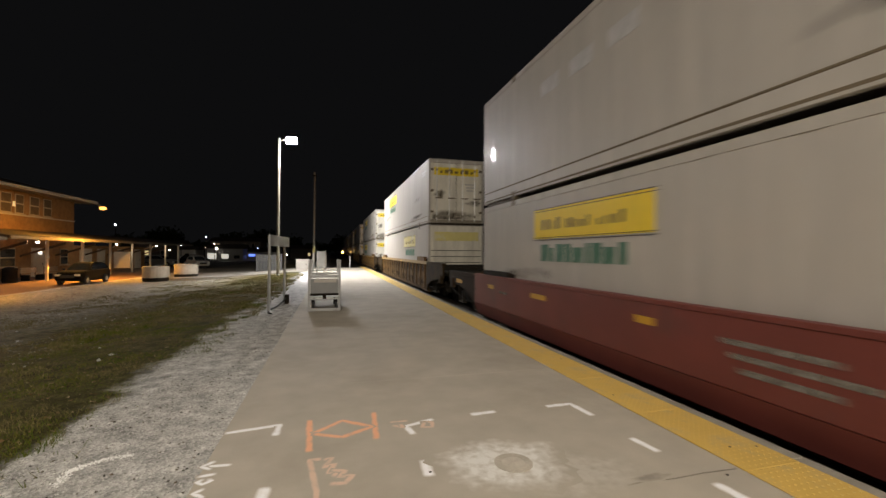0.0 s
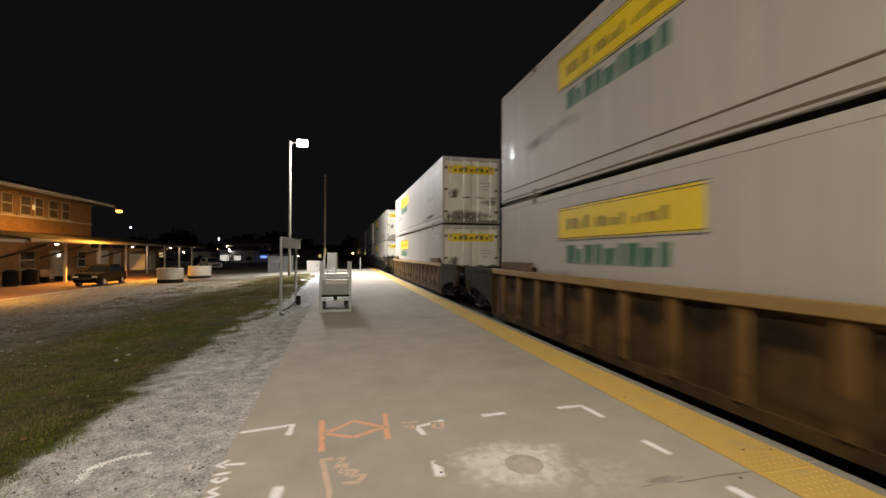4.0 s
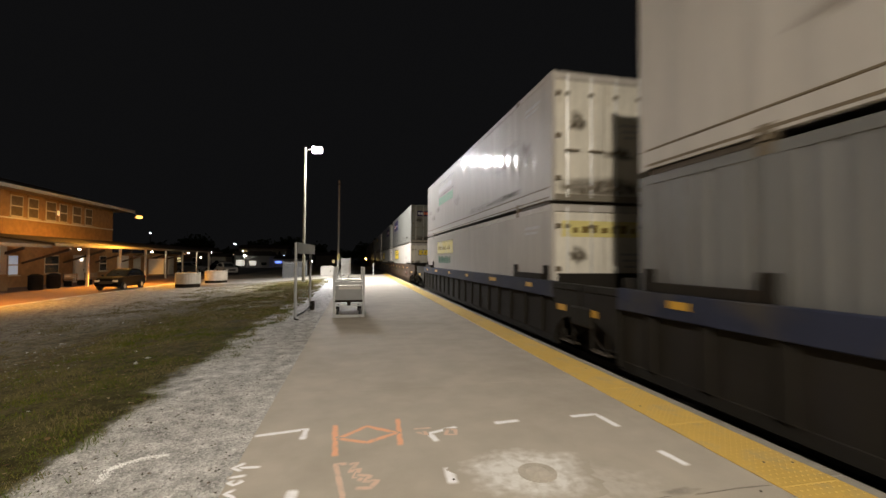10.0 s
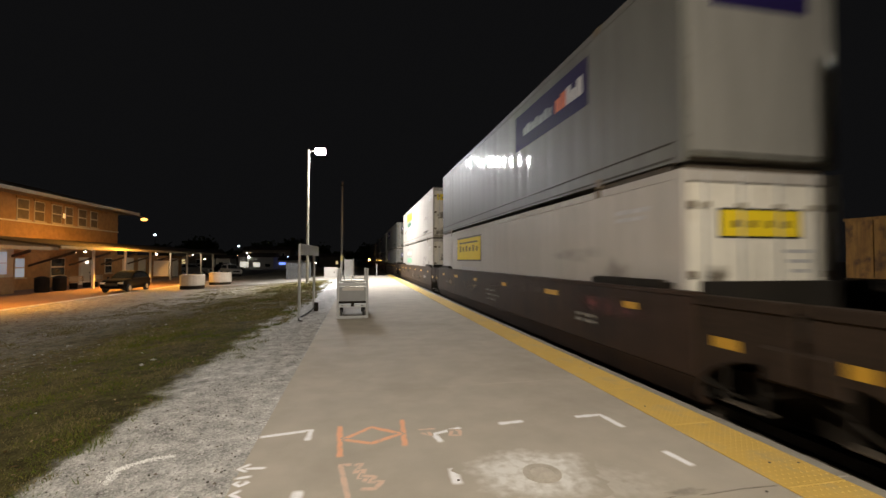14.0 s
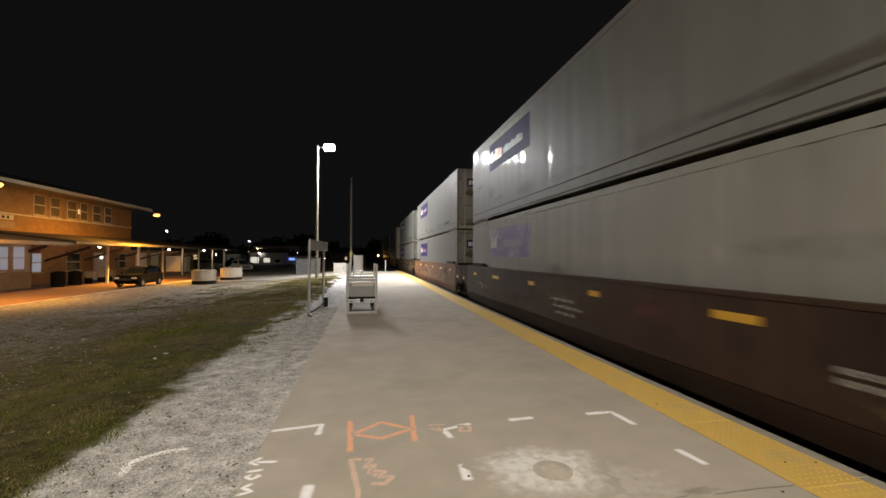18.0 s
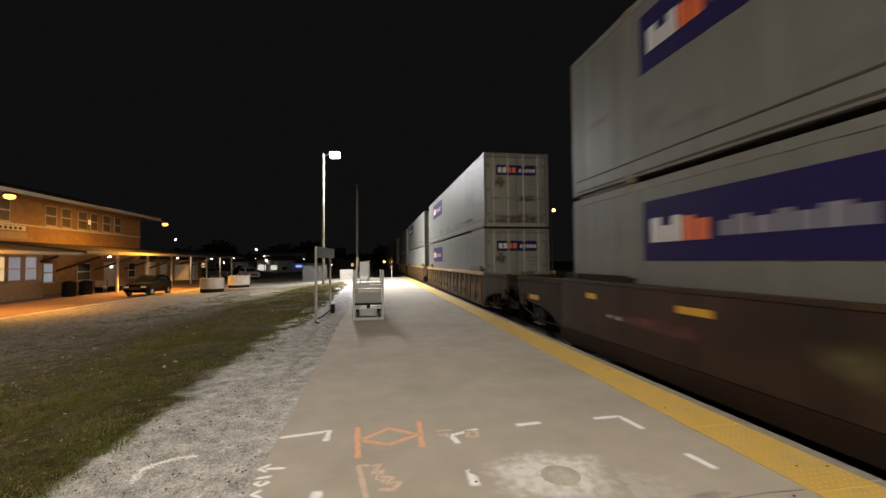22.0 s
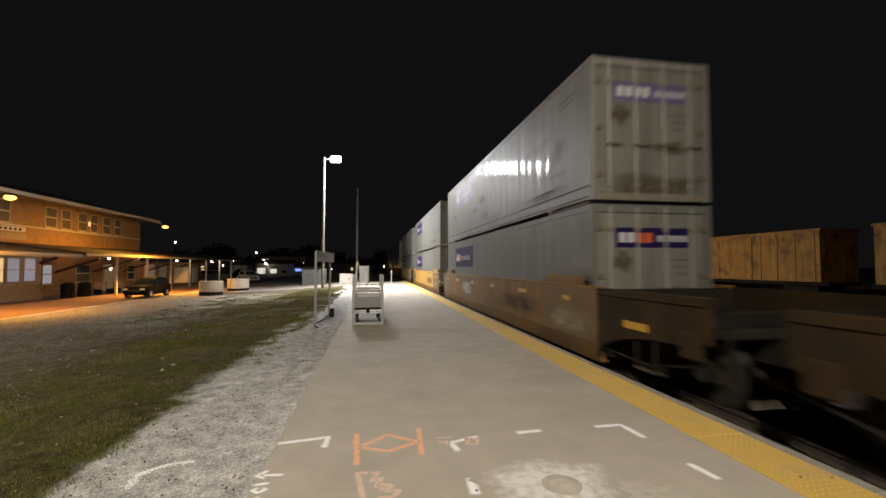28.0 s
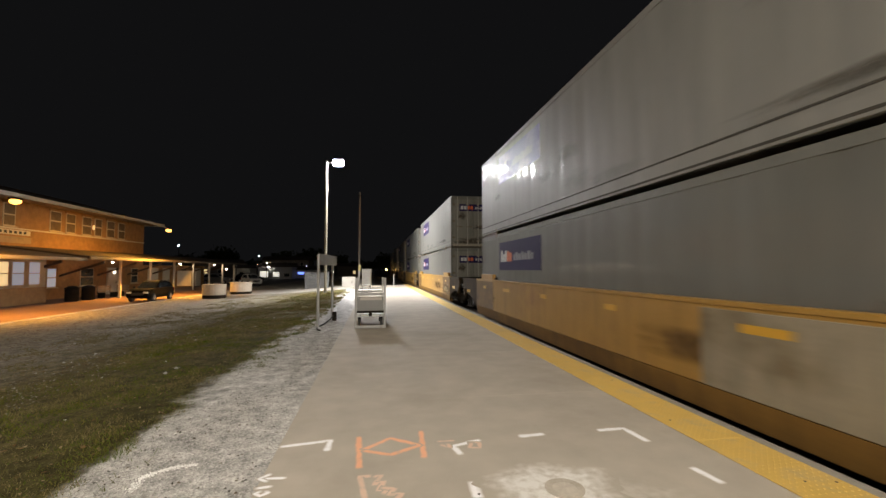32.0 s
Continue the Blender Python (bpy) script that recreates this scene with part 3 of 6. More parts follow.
mark("arrow_mark", [[(-0.72, 3.74), (-0.94, 3.76)], [(-0.86, 3.84), (-0.95, 3.76), (-0.86, 3.69)]], 0.03, WHITE_SPRAY, "white sprayed arrow pointing to the gravel")
mark("scribble_mark", [[(-0.80, 3.62), (-0.95, 3.60)], [(-0.86, 3.56), (-0.82, 3.52), (-0.87, 3.48), (-0.92, 3.52), (-0.87, 3.56)], [(-0.83, 3.42), (-0.90, 3.36), (-0.82, 3.30), (-0.93, 3.26)]], 0.026, WHITE_SPRAY, "white sprayed scribble by the platform edge")
mark("diamond_mark", [[(-0.17, 4.54), (-0.14, 3.80)], [(0.48, 4.60), (0.44, 3.91)], [(-0.13, 4.18), (0.15, 4.43), (0.43, 4.21), (0.14, 4.04), (-0.13, 4.18)]], 0.042, ORANGE_SPRAY, "orange sprayed diamond between two bars on the platform")
mark("faded_scribble", [[(-0.02, 3.66), (-0.13, 3.67), (-0.06, 3.18), (-0.06, 2.95)], [(-0.03, 3.64), (0.05, 3.66), (-0.01, 3.52), (0.07, 3.55), (0.02, 3.42), (0.10, 3.44), (0.05, 3.34)], [(0.03, 3.46), (0.15, 3.42), (0.10, 3.34), (0.20, 3.34), (0.14, 3.24), (0.02, 3.26)]], 0.034, PINK_SPRAY, "faded orange sprayed scribble on the platform")
mark("faded_scribble", [[(0.60, 4.28), (0.80, 4.27)], [(0.62, 4.20), (0.72, 4.12), (0.70, 4.22)], [(0.90, 4.20), (1.02, 4.18), (1.00, 4.06), (0.90, 4.08), (0.95, 4.2)]], 0.03, PINK_SPRAY, "faded pinkish sprayed scribble on the platform", z=0.0006)



def blob(name, cx, cy, rx, ry, z, material, label, seed, rough=0.35):
    """Splashed patch that thins out towards a ragged edge."""
    n, verts, faces, fade = 72, [(cx, cy, z)], [], [1.0]
    for ring, f in ((0.32, 0.9), (0.6, 0.66), (0.85, 0.36), (1.12, 0.0)):
        for k in range(n):
            a = 2 * math.pi * k / n
            r = 1 + rough * noise.noise((1.3 * math.cos(a) + seed, 1.3 * math.sin(a), seed)) + 0.35 * rough * noise.noise((5 * math.cos(a) + seed, 6 * math.sin(a), seed))
            verts.append((cx + ring * rx * r * math.cos(a), cy + ring * ry * r * math.sin(a), z))
            fade.append(f)
    faces += [(0, 1 + k, 1 + (k + 1) % n) for k in range(n)]
    for j in range(3):
        faces += [(1 + j * n + k, 1 + (j + 1) * n + k, 1 + (j + 1) * n + (k + 1) % n, 1 + j * n + (k + 1) % n) for k in range(n)]
    tagged(new(name, spray_mesh(name, verts, faces, fade, material)), label, "patch")


blob("cement_patch", 1.43, 3.26, 0.56, 0.43, 0.0015, PATCH, "pale splashed cement patch round a cover", 3.0, 0.4)
blob("cement_smear", 1.72, 2.98, 0.62, 0.34, 0.0008, PATCH_THIN, "thin pale cement smear beside the cover", 8.0, 0.6)
cover = thing("round_cover", "small round iron cover set in pale cement", "cover", at=(1.47, 3.21, 0.004))
part("rim", lathe_bm([(0.155, 0.0), (0.155, 0.005), (0.10, 0.006), (0.098, 0.003)], 32), mat("cement_ring", (0.46, 0.42, 0.36), 0.9, fine=60), cover)
part("lid", lathe_bm([(0.095, 0.0), (0.095, 0.004), (0.05, 0.006), (0.04, 0.009), (0.01, 0.009)], 32), COVER_CEMENT, cover)

blob("oil_stain", 2.40, 2.75, 0.17, 0.045, 0.0022, mat("dark_slab_stain", **SLAB_LOOK, paint=(0.16, 0.145, 0.12, 0.55, 2.6)), "dark dirt stain along the slab crack", 5.0, 0.5)
CRACK = mat("crack_dirt", (0.10, 0.085, 0.07), 0.95, spread=0.3, fine=60, bump=0, fade=True, sheer=(0.0, 0.6))
mark("pavement_crack", [[(2.15, 2.70), (2.3, 2.715), (2.55, 2.69), (2.85, 2.705), (3.17, 2.69)]], 0.011, CRACK, "dark ragged crack along a slab joint", z=0.0015)
for x, y in ((3.42, 2.98), (3.66, 2.93), (2.98, 2.62), (1.82, 2.56), (3.3, 4.4), (3.6, 6.1), (0.78, 3.22)):
    sp = thing("debris_speck", "tiny dark leaf bit on the platform", "debris", "platform debris", at=(x, y, 0.016 if x > TACT_L else 0.012), turn=(0, 0, 77 * x + 31 * y))
    part("speck", lathe_bm([(0.011, 0.0), (0.012, 0.003), (0.004, 0.005)], 7), DARK_IRON, sp)

# ======== loose stones and grass ========
def build_stones(name, n, x0, x1, y0, y1, smin, smax, material, label, seed, lift=0.0, clump=False):
    rng = np.random.default_rng(seed)
    xs = rng.uniform(x0, x1, n)
    u = rng.uniform(0, 1, n)
    ys = y0 + (y1 - y0) * u ** 1.5
    base = np.array([(1, 0, 0), (-1, 0, 0), (0, 1, 0), (0, -1, 0), (0, 0, 1), (0, 0, -1)], float)
    tri = [(0, 2, 4), (2, 1, 4), (1, 3, 4), (3, 0, 4), (2, 0, 5), (1, 2, 5), (3, 1, 5), (0, 3, 5)]
    verts = np.zeros((n, 6, 3))
    for i in range(n):
        s = rng.uniform(smin, smax)
        a = rng.uniform(0, 6.28)
        c, sn = math.cos(a), math.sin(a)
        v = base * (s * rng.uniform(0.6, 1.2, (6, 1))) * (1, 0.75, 0.42)
        v = v @ np.array([(c, sn, 0), (-sn, c, 0), (0, 0, 1)]) + rng.normal(0, 0.12 * s, (6, 3))
        verts[i] = v + (xs[i], ys[i], ground_z(xs[i]) + lift + 0.25 * s)
    faces = [(6 * i + a, 6 * i + b, 6 * i + c) for i in range(n) for a, b, c in tri]
    ob = new(name, raw_mesh(name, verts.reshape(-1, 3).tolist(), faces, material))
    return tagged(ob, label, "gravel", kind="stuff")


def island_mat(name, colours, rough=0.9):
    m = bpy.data.materials.new(name)
    m.use_nodes = True
    N, L = m.node_tree.nodes, m.node_tree.links
    b = N["Principled BSDF"]
    b.inputs["Roughness"].default_value, b.inputs["Specular IOR Level"].default_value = rough, 0.1
    g = N.new("ShaderNodeNewGeometry")
    r = N.new("ShaderNodeValToRGB")
    while len(r.color_ramp.elements) < len(colours):
        r.color_ramp.elements.new(0.5)
    for k, (e, c) in enumerate(zip(r.color_ramp.elements, colours)):
        e.position, e.color = k / (len(colours) - 1), (*c, 1)
    L.new(g.outputs["Random Per Island"], r.inputs["Fac"])
    L.new(r.outputs["Color"], b.inputs["Base Color"])
    return m


STONE_PALE = island_mat("pale_stones", [(0.36, 0.355, 0.345), (0.47, 0.465, 0.455), (0.54, 0.535, 0.525), (0.30, 0.295, 0.285), (0.62, 0.615, 0.60)])
STONE_SOOT = island_mat("dark_gravel_stones", [(0.05, 0.045, 0.04), (0.10, 0.085, 0.07), (0.15, 0.12, 0.09)])
STONE_DARK = island_mat("dirt_stones", [(0.14, 0.13, 0.115), (0.28, 0.26, 0.225), (0.20, 0.185, 0.16), (0.42, 0.40, 0.36)])
GRASS = island_mat("green_grass_blades", [(0.044, 0.070, 0.005), (0.092, 0.126, 0.010), (0.130, 0.118, 0.022), (0.064, 0.106, 0.007), (0.165, 0.135, 0.045)], 0.8)
DRY_GRASS = island_mat("dry_grass_blades", [(0.13, 0.105, 0.042), (0.20, 0.165, 0.075), (0.10, 0.095, 0.03), (0.25, 0.205, 0.11), (0.14, 0.12, 0.05)], 0.85)
build_stones("pale_gravel", 24000, -2.5, -0.945, 2.0, 15, 0.005, 0.017, STONE_PALE, "pale grey crushed gravel strip along the platform", 1)
build_stones("dirt_gravel", 9000, -14, -4.8, 3.0, 34, 0.010, 0.030, STONE_DARK, "scattered stones on the dark gravelly dirt", 2)
build_stones("dark_stones", 800, -2.7, -0.96, 2.2, 14, 0.007, 0.022, STONE_SOOT, "dark stones among the pale gravel", 9)
build_stones("white_stones", 40, -9, -3.0, 4.0, 22, 0.03, 0.06, STONE_PALE, "a few pale stones lying in the grass", 5)


def build_chalk_line():
    """White sprayed line on the gravel: painted stones along a bent path."""
    rng = np.random.default_rng(8)
    path = [(-1.93, 3.80), (-1.96, 4.03), (-1.92, 4.09), (-1.79, 4.19), (-1.60, 4.23)]
    pts = []
    for a, b in zip(path, path[1:]):
        for k in range(75):
            u = rng.uniform()
            pts.append((a[0] + (b[0] - a[0]) * u + rng.normal(0, 0.019), a[1] + (b[1] - a[1]) * u + rng.normal(0, 0.019)))
    verts, faces = [], []
    for x, y in pts:
        s, o = rng.uniform(0.004, 0.011), len(verts)
        z = ground_z(x) + 0.010
        verts += [(x + s * math.cos(1.26 * k + 6 * s), y + s * math.sin(1.26 * k + 6 * s), z + rng.normal(0, 0.003)) for k in range(5)] + [(x, y, z + 0.006)]
        faces += [(o + k, o + (k + 1) % 5, o + 5) for k in range(5)]
    tagged(new("painted_stones", raw_mesh("painted_stones", verts, faces, WHITE_STONE)), "white sprayed line across the pale gravel", "paint mark", kind="stuff")


build_chalk_line()


def build_litter(n, seed):
    """Dry leaf bits and chips lying flat over the grass and the dirt."""
    rng = np.random.default_rng(seed)
    verts, faces = [], []
    while len(faces) < n:
        x, y = rng.uniform(-13.0, -2.5), 2.4 + 26 * rng.uniform() ** 1.6
        if noise.noise((x * 0.8, y * 0.8, 71)) + rng.normal(0, 0.2) < (0.05 if x > -5.2 else -0.2):
            continue
        w, a, o = rng.uniform(0.010, 0.030) * (1 + 0.04 * y), rng.uniform(0, 6.28), len(verts)
        z = ground_z(x) + rng.uniform(0.012, 0.045)
        for k, r in enumerate((1.0, 0.45, 0.9, 0.5)):
            verts.append((x + r * w * math.cos(a + 1.57 * k), y + r * w * math.sin(a + 1.57 * k), z + rng.normal(0, 0.006)))
        faces.append((o, o + 1, o + 2, o + 3))
    leaf = island_mat("dry_leaf_bits", [(0.07, 0.042, 0.02), (0.20, 0.13, 0.065), (0.11, 0.07, 0.03), (0.32, 0.25, 0.16), (0.15, 0.10, 0.05)])
    tagged(new("leaf_litter", raw_mesh("leaf_litter", verts, faces, leaf)), "brown dry leaf bits strewn over grass and dirt", "leaf litter", kind="stuff")


build_litter(7000, 17)


def build_grass(n, seed):
    """Short blades in patches, green and dry, thinning out over the dirt."""
    rng = np.random.default_rng(seed)
    heaps = {"grass": ([], []), "dry_grass": ([], [])}
    made = 0
    while made < n:
        y = 2.2 + 33 * rng.uniform() ** 1.7
        x = rng.uniform(-10.5, -1.9)
        edge = noise.noise((x * 0.9, y * 0.9, 5)) * 0.8 + 0.35 * noise.noise((x * 2.6, y * 2.6, 9))
        right = -2.35 + 0.75 * edge + (0.45 if y > 12 else 0)
        if noise.noise((x * 1.6, y * 1.6, 44)) > 0.27 and 5.5 < y < 13 and x > right:
            right += 0.7
        left = -6.0 + 1.4 * edge
        patch = noise.noise((x * 0.75, y * 0.75, 31)) + 0.6 * noise.noise((x * 2.4, y * 2.4, 33))
        if x > right and rng.uniform() > 0.02:
            continue
        if x < left and (patch < -0.05 or rng.uniform() > 0.35):
            continue
        if noise.noise((x * 1.9, y * 1.9, 21)) < -0.12 and rng.uniform() > 0.25:
            continue
        verts, faces = heaps["grass" if patch + rng.normal(0, 0.25) > -0.08 + 0.45 * min(1.0, max(0.0, (y - 9) / 9)) and x > left else "dry_grass"]
        tall = (0.022 + 0.040 * rng.uniform()) * (1 + 0.8 * noise.noise((x * 1.1, y * 1.1, 2)))
        w = 0.0035 * (1 + (y > 10) + (y > 18)) * (1 + rng.uniform())
        a, b2, lean = rng.uniform(0, 6.28), rng.uniform(0, 6.28), rng.uniform(0.2, 1.3)
        c, s = w * math.cos(a), w * math.sin(a)
        z = ground_z(x) - 0.01
        o = len(verts)
        lx, ly = lean * tall * math.cos(b2), lean * tall * math.sin(b2)
        verts += [(x - c, y - s, z), (x + c, y + s, z), (x + lx, y + ly, z + tall)]
        faces.append((o, o + 1, o + 2))
        made += 1
    for name, m, label in (("grass", GRASS, "short patchy green grass strip"), ("dry_grass", DRY_GRASS, "dry brownish grass among the green")):
        tagged(new(name, raw_mesh(name, *heaps[name], m)), label, "grass", kind="stuff")


build_grass(135000, 11)

# ======== tracks ========
def build_track(cx, y0, y1, rail_z, label, ties=True):
    tr = thing("track", label, "railway track", kind="structure")
    prof = [(-0.07, 0), (0.07, 0), (0.07, 0.012), (0.012, 0.03), (0.012, 0.115), (0.036, 0.125), (0.036, 0.16), (-0.036, 0.16), (-0.036, 0.125), (-0.012, 0.115), (-0.012, 0.03), (-0.07, 0.012)]
    for sx in (-0.755, 0.755):
        bm = prism_bm(prof, y0, y1)
        part("rail", bm, RAIL_STEEL, tr, at=(cx + sx, 0, rail_z - 0.16), turn=(0, 0, 90))
    tm = box(2.6, 0.23, 0.18, TIE_WOOD, 0.01)
    y = max(y0, -14)
    while ties and y < min(y1, 46):
        part("tie", tm, None, tr, at=(cx, y, rail_z - 0.16 - 0.17))
        y += 0.55
    return tr


build_track(5.54, -300, 600, -0.20, "main line track beside the platform", True)
build_track(11.0, -300, 600, -0.30, "second empty track behind the train", False)
build_track(30.0, -300, 600, -0.30, "far yard track with parked cars", False)


# ======== platform furniture ========
POLE_PAINT = mat("dull_pole_paint", (0.24, 0.225, 0.18), 0.55, spread=0.12, scale=3, fine=40, bump=0.05, stain=(0.17, 0.155, 0.12), stain_scale=2)


def platform_lamp(y):
    t = thing("street_lamp", "tall pale metal lamp pole with a glaring white floodlight", "street lamp", "platform lamps", at=(POLE_X, y, -0.25))
    part("pole", tube_bm([(0, 0, 0), (0, 0, 5), (0, 0, 10.75)], [0.12, 0.105, 0.085], 12), POLE_PAINT, t)
    part("base_plate", lathe_bm([(0.26, 0.0), (0.26, 0.03), (0.15, 0.05), (0.14, 0.2)], 16), GALV, t)
    part("arm", tube_bm([(0, 0, 10.45), (0.25, 0, 10.62), (0.6, 0, 10.68)], 0.035, 8), POLE_PAINT, t)
    head = part("lamp_head", box(0.80, 0.58, 0.14, GREY_PAINT, 0.03), None, t, "grey flat floodlight housing", at=(0.92, -0.05, 10.62), turn=(-42, 0, 0))
    part("lens", box(0.72, 0.50, 0.05, glow("floodlight_lens", (0.97, 0.98, 1.0), 1500), 0.015), None, head, "glaring white lens", at=(0, 0, -0.04))
    part("yoke", tube_bm([(0.50, -0.05, 10.66), (0.50, -0.05, 10.78), (1.34, -0.05, 10.78), (1.34, -0.05, 10.66)], 0.02, 6), GREY_PAINT, t)
    return t


platform_lamp(POLE_Y)
platform_lamp(POLE_Y - 43.5)


def sign_frame():
    t = thing("platform_sign", "white metal sign panel between two slim posts", "sign", at=(0, 0, 0))
    for x, y in ((-1.70, 13.15), (-1.50, 15.35)):
        part("post", tube_bm([(x, y, -0.05), (x, y, 2.18)], 0.04, 10), GALV, t)
        part("foot", lathe_bm([(0.1, 0), (0.1, 0.015), (0.05, 0.03), (0.045, 0.08)], 12), GALV, t, at=(x, y, -0.05))
    a, b = Vector((-1.70, 13.15, 0)), Vector((-1.50, 15.35, 0))
    mid = (a + b) / 2
    ang = math.degrees(math.atan2(b.y - a.y, b.x - a.x))
    part("panel", box(2.9, 0.03, 0.33, GREY_PAINT, 0.006), None, t, "pale sign panel seen nearly edge-on", at=(mid.x + 0.05, mid.y + 0.25, 1.87), turn=(0, 0, ang))
    return t


sign_frame()


CART_PAINT = mat("pale_cart_paint", (0.37, 0.375, 0.38), 0.5, spread=0.1, fine=30, stain=(0.25, 0.24, 0.22), stain_scale=5, stain_at=0.58)


CART_PANEL = mat("dull_cart_panel", (0.22, 0.225, 0.23), 0.6, spread=0.1, fine=30)


def baggage_cart():
    t = thing("baggage_cart", "grey steel railway baggage cart with tall end rails", "cart", at=(-0.145, 12.58, 0.0), turn=(0, 0, 1))
    w, d = 0.84, 1.9
    for x in (-w / 2, w / 2):
        for y, h in ((0, 1.46), (d, 1.46)):
            part("upright", tube_bm([(x, y, 0.06), (x, y, h)], 0.03, 8), GREY_PAINT, t)
        part("side_rail", tube_bm([(x, 0, 0.98), (x, d, 0.98)], 0.022, 8), GREY_PAINT, t)
        part("side_rail", tube_bm([(x, 0, 0.62), (x, d, 0.62)], 0.022, 8), GREY_PAINT, t)
        bar("deck_beam", x - 0.03, x + 0.03, 0, d, 0.30, 0.38, GREY_PAINT, t)
        bar("foot_beam", x - 0.03, x + 0.03, -0.02, d * 0.3, 0.015, 0.075, GREY_PAINT, t)
    for y in (0, d):
        for z in (1.10, 0.98, 0.36):
            part("cross_rail", tube_bm([(-w / 2, y, z), (w / 2, y, z)], 0.02, 8), GREY_PAINT, t)
    bar("lower_crossbar", -w / 2, w / 2, -0.035, 0.035, 0.015, 0.10, CART_PAINT, t)
    bar("top_crossbar", -w / 2, w / 2, -0.035, 0.035, 0.96, 1.05, CART_PAINT, t)
    bar("mid_crossbar", -w / 2, w / 2, -0.03, 0.03, 0.46, 0.52, STEEL_DARK, t)
    for x in (-w / 2, w / 2):
        bar("end_frame", x - 0.032, x + 0.032, -0.035, 0.035, 0.02, 1.48, CART_PAINT, t)
    bar("end_panel", -w / 2 + 0.04, w / 2 - 0.04, -0.012, 0.012, 0.52, 0.94, CART_PANEL, t, "dull grey sheet end panel")
    part("panel_slot", box(0.62, 0.006, 0.09, C_WHITE), None, t, at=(0.02, -0.016, 0.83))
    bar("deck", -w / 2, w / 2, 0, d, 0.40, 0.43, GREY_PAINT, t)
    bar("tow_bar", -0.05, 0.05, -0.02, 0.05, 0.36, 0.46, STEEL_DARK, t)
    for x in (-w / 2 + 0.10, w / 2 - 0.10):
        for y in (0.22, d - 0.22):
            wh = part("wheel", lathe_bm([(0.03, -0.03), (0.12, -0.03), (0.135, -0.015), (0.135, 0.015), (0.12, 0.03), (0.03, 0.03)], 18), RUBBER, t, "black rubber caster", at=(x, y, 0.135), turn=(0, 90, 0))
            bar("caster_fork", x - 0.045, x + 0.045, y - 0.03, y + 0.03, 0.24, 0.32, STEEL_DARK, t)
    return t


baggage_cart()


def wheelchair_lift():
    t = thing("wheelchair_lift", "grey boxed wheelchair lift standing on thin legs", "lift", at=(-0.62, 30.7, 0.0))
    for x in (-0.3, 0.3):
        for y in (0, 0.9):
            part("upright", tube_bm([(x, y, 0.05), (x, y, 1.78)], 0.025, 8), GREY_PAINT, t)
        part("leg", tube_bm([(x * 0.6 - 0.1, -0.2, 0.02), (x, 0.1, 0.7)], 0.025, 8), STEEL_DARK, t)
    bar("cage_panel", -0.32, 0.32, -0.01, 0.01, 0.66, 1.74, GREY_PAINT, t)
    bar("side_panel", 0.31, 0.33, 0.02, 0.9, 0.66, 1.74, GREY_PAINT, t)
    bar("panel_edge", 0.27, 0.35, -0.03, -0.012, 0.66, 1.74, C_WHITE, t)
    bar("floor", -0.3, 0.3, 0.02, 0.9, 0.6, 0.65, GREY_PAINT, t)
    bar("base", -0.4, 0.4, 0, 1.0, 0.02, 0.1, STEEL_DARK, t)
    m = thing("marker_board", "tall narrow pale board with a yellow top", "board", at=(-1.18, 29.0, 0.0), turn=(0, 4, 0))
    bar("board", -0.07, 0.07, -0.02, 0.02, 0.02, 1.65, GREY_PAINT, m)
    bar("yellow_top", -0.08, 0.08, -0.025, 0.025, 1.65, 2.05, D_PALE, m)
    bar("foot", -0.2, 0.2, -0.15, 0.15, 0.0, 0.04, STEEL_DARK, m)


wheelchair_lift()


def cable_loop():
    t = thing("cable_coil", "black cable loop lying at the foot of the pole", "cable")
    pts = [(-1.42, 15.1, 0.16), (-1.50, 14.8, 0.05), (-1.60, 14.3, -0.02), (-1.68, 13.7, -0.025), (-1.72, 13.2, -0.02), (-1.66, 12.75, -0.02), (-1.55, 12.6, -0.02)]
    part("cable", tube_bm(pts, 0.022, 6), RUBBER, t)
    bar("junction_box", -1.47, -1.33, 15.05, 15.22, -0.05, 0.26, STEEL_DARK, t)


cable_loop()

bollard = thing("marker_post", "slim pale post at the platform end", "post", at=(2.0, 46.4, 0))
part("post", tube_bm([(0, 0, 0), (0, 0, 1.1)], 0.06, 10), GREY_PAINT, bollard)
part("cap", lathe_bm([(0.08, 1.1), (0.08, 1.2), (0.05, 1.26), (0.01, 1.28)], 10), C_WHITE, bollard)
cabinet = thing("utility_cabinet", "white metal utility cabinet on a concrete pad", "cabinet", at=(-2.62, 43.4, -0.2))
bar("body", -0.62, 0.62, -0.4, 0.4, 0.12, 1.18, C_WHITE, cabinet)
bar("pad", -1.0, 0.7, -0.5, 0.5, -0.1, 0.12, CONCRETE_EDGE, cabinet)
bar("door", -0.55, 0.55, -0.415, -0.4, 0.2, 1.1, C_WHITE, cabinet)
bar("handle", 0.3, 0.36, -0.44, -0.415, 0.6, 0.75, STEEL_DARK, cabinet)
FENCE_GREY = mat("dull_fence_metal", (0.13, 0.132, 0.135), 0.6, spread=0.15, fine=30)
fence = thing("fence", "grey slatted fence panel enclosure", "fence", at=(-5.9, 45.0, -0.35))
for k in range(16):
    bar("slat", -1.1 + 0.14 * k, -1.0 + 0.14 * k, -0.012, 0.012, 0.08, 1.75, FENCE_GREY, fence, bevel=0.003)
for x in (-1.15, 1.15):
    bar("post", x - 0.04, x + 0.04, -0.05, 0.03, 0, 1.85, FENCE_GREY, fence)
for z in (0.4, 1.5):
    bar("fence_rail", -1.15, 1.15, 0.013, 0.05, z, z + 0.06, FENCE_GREY, fence)
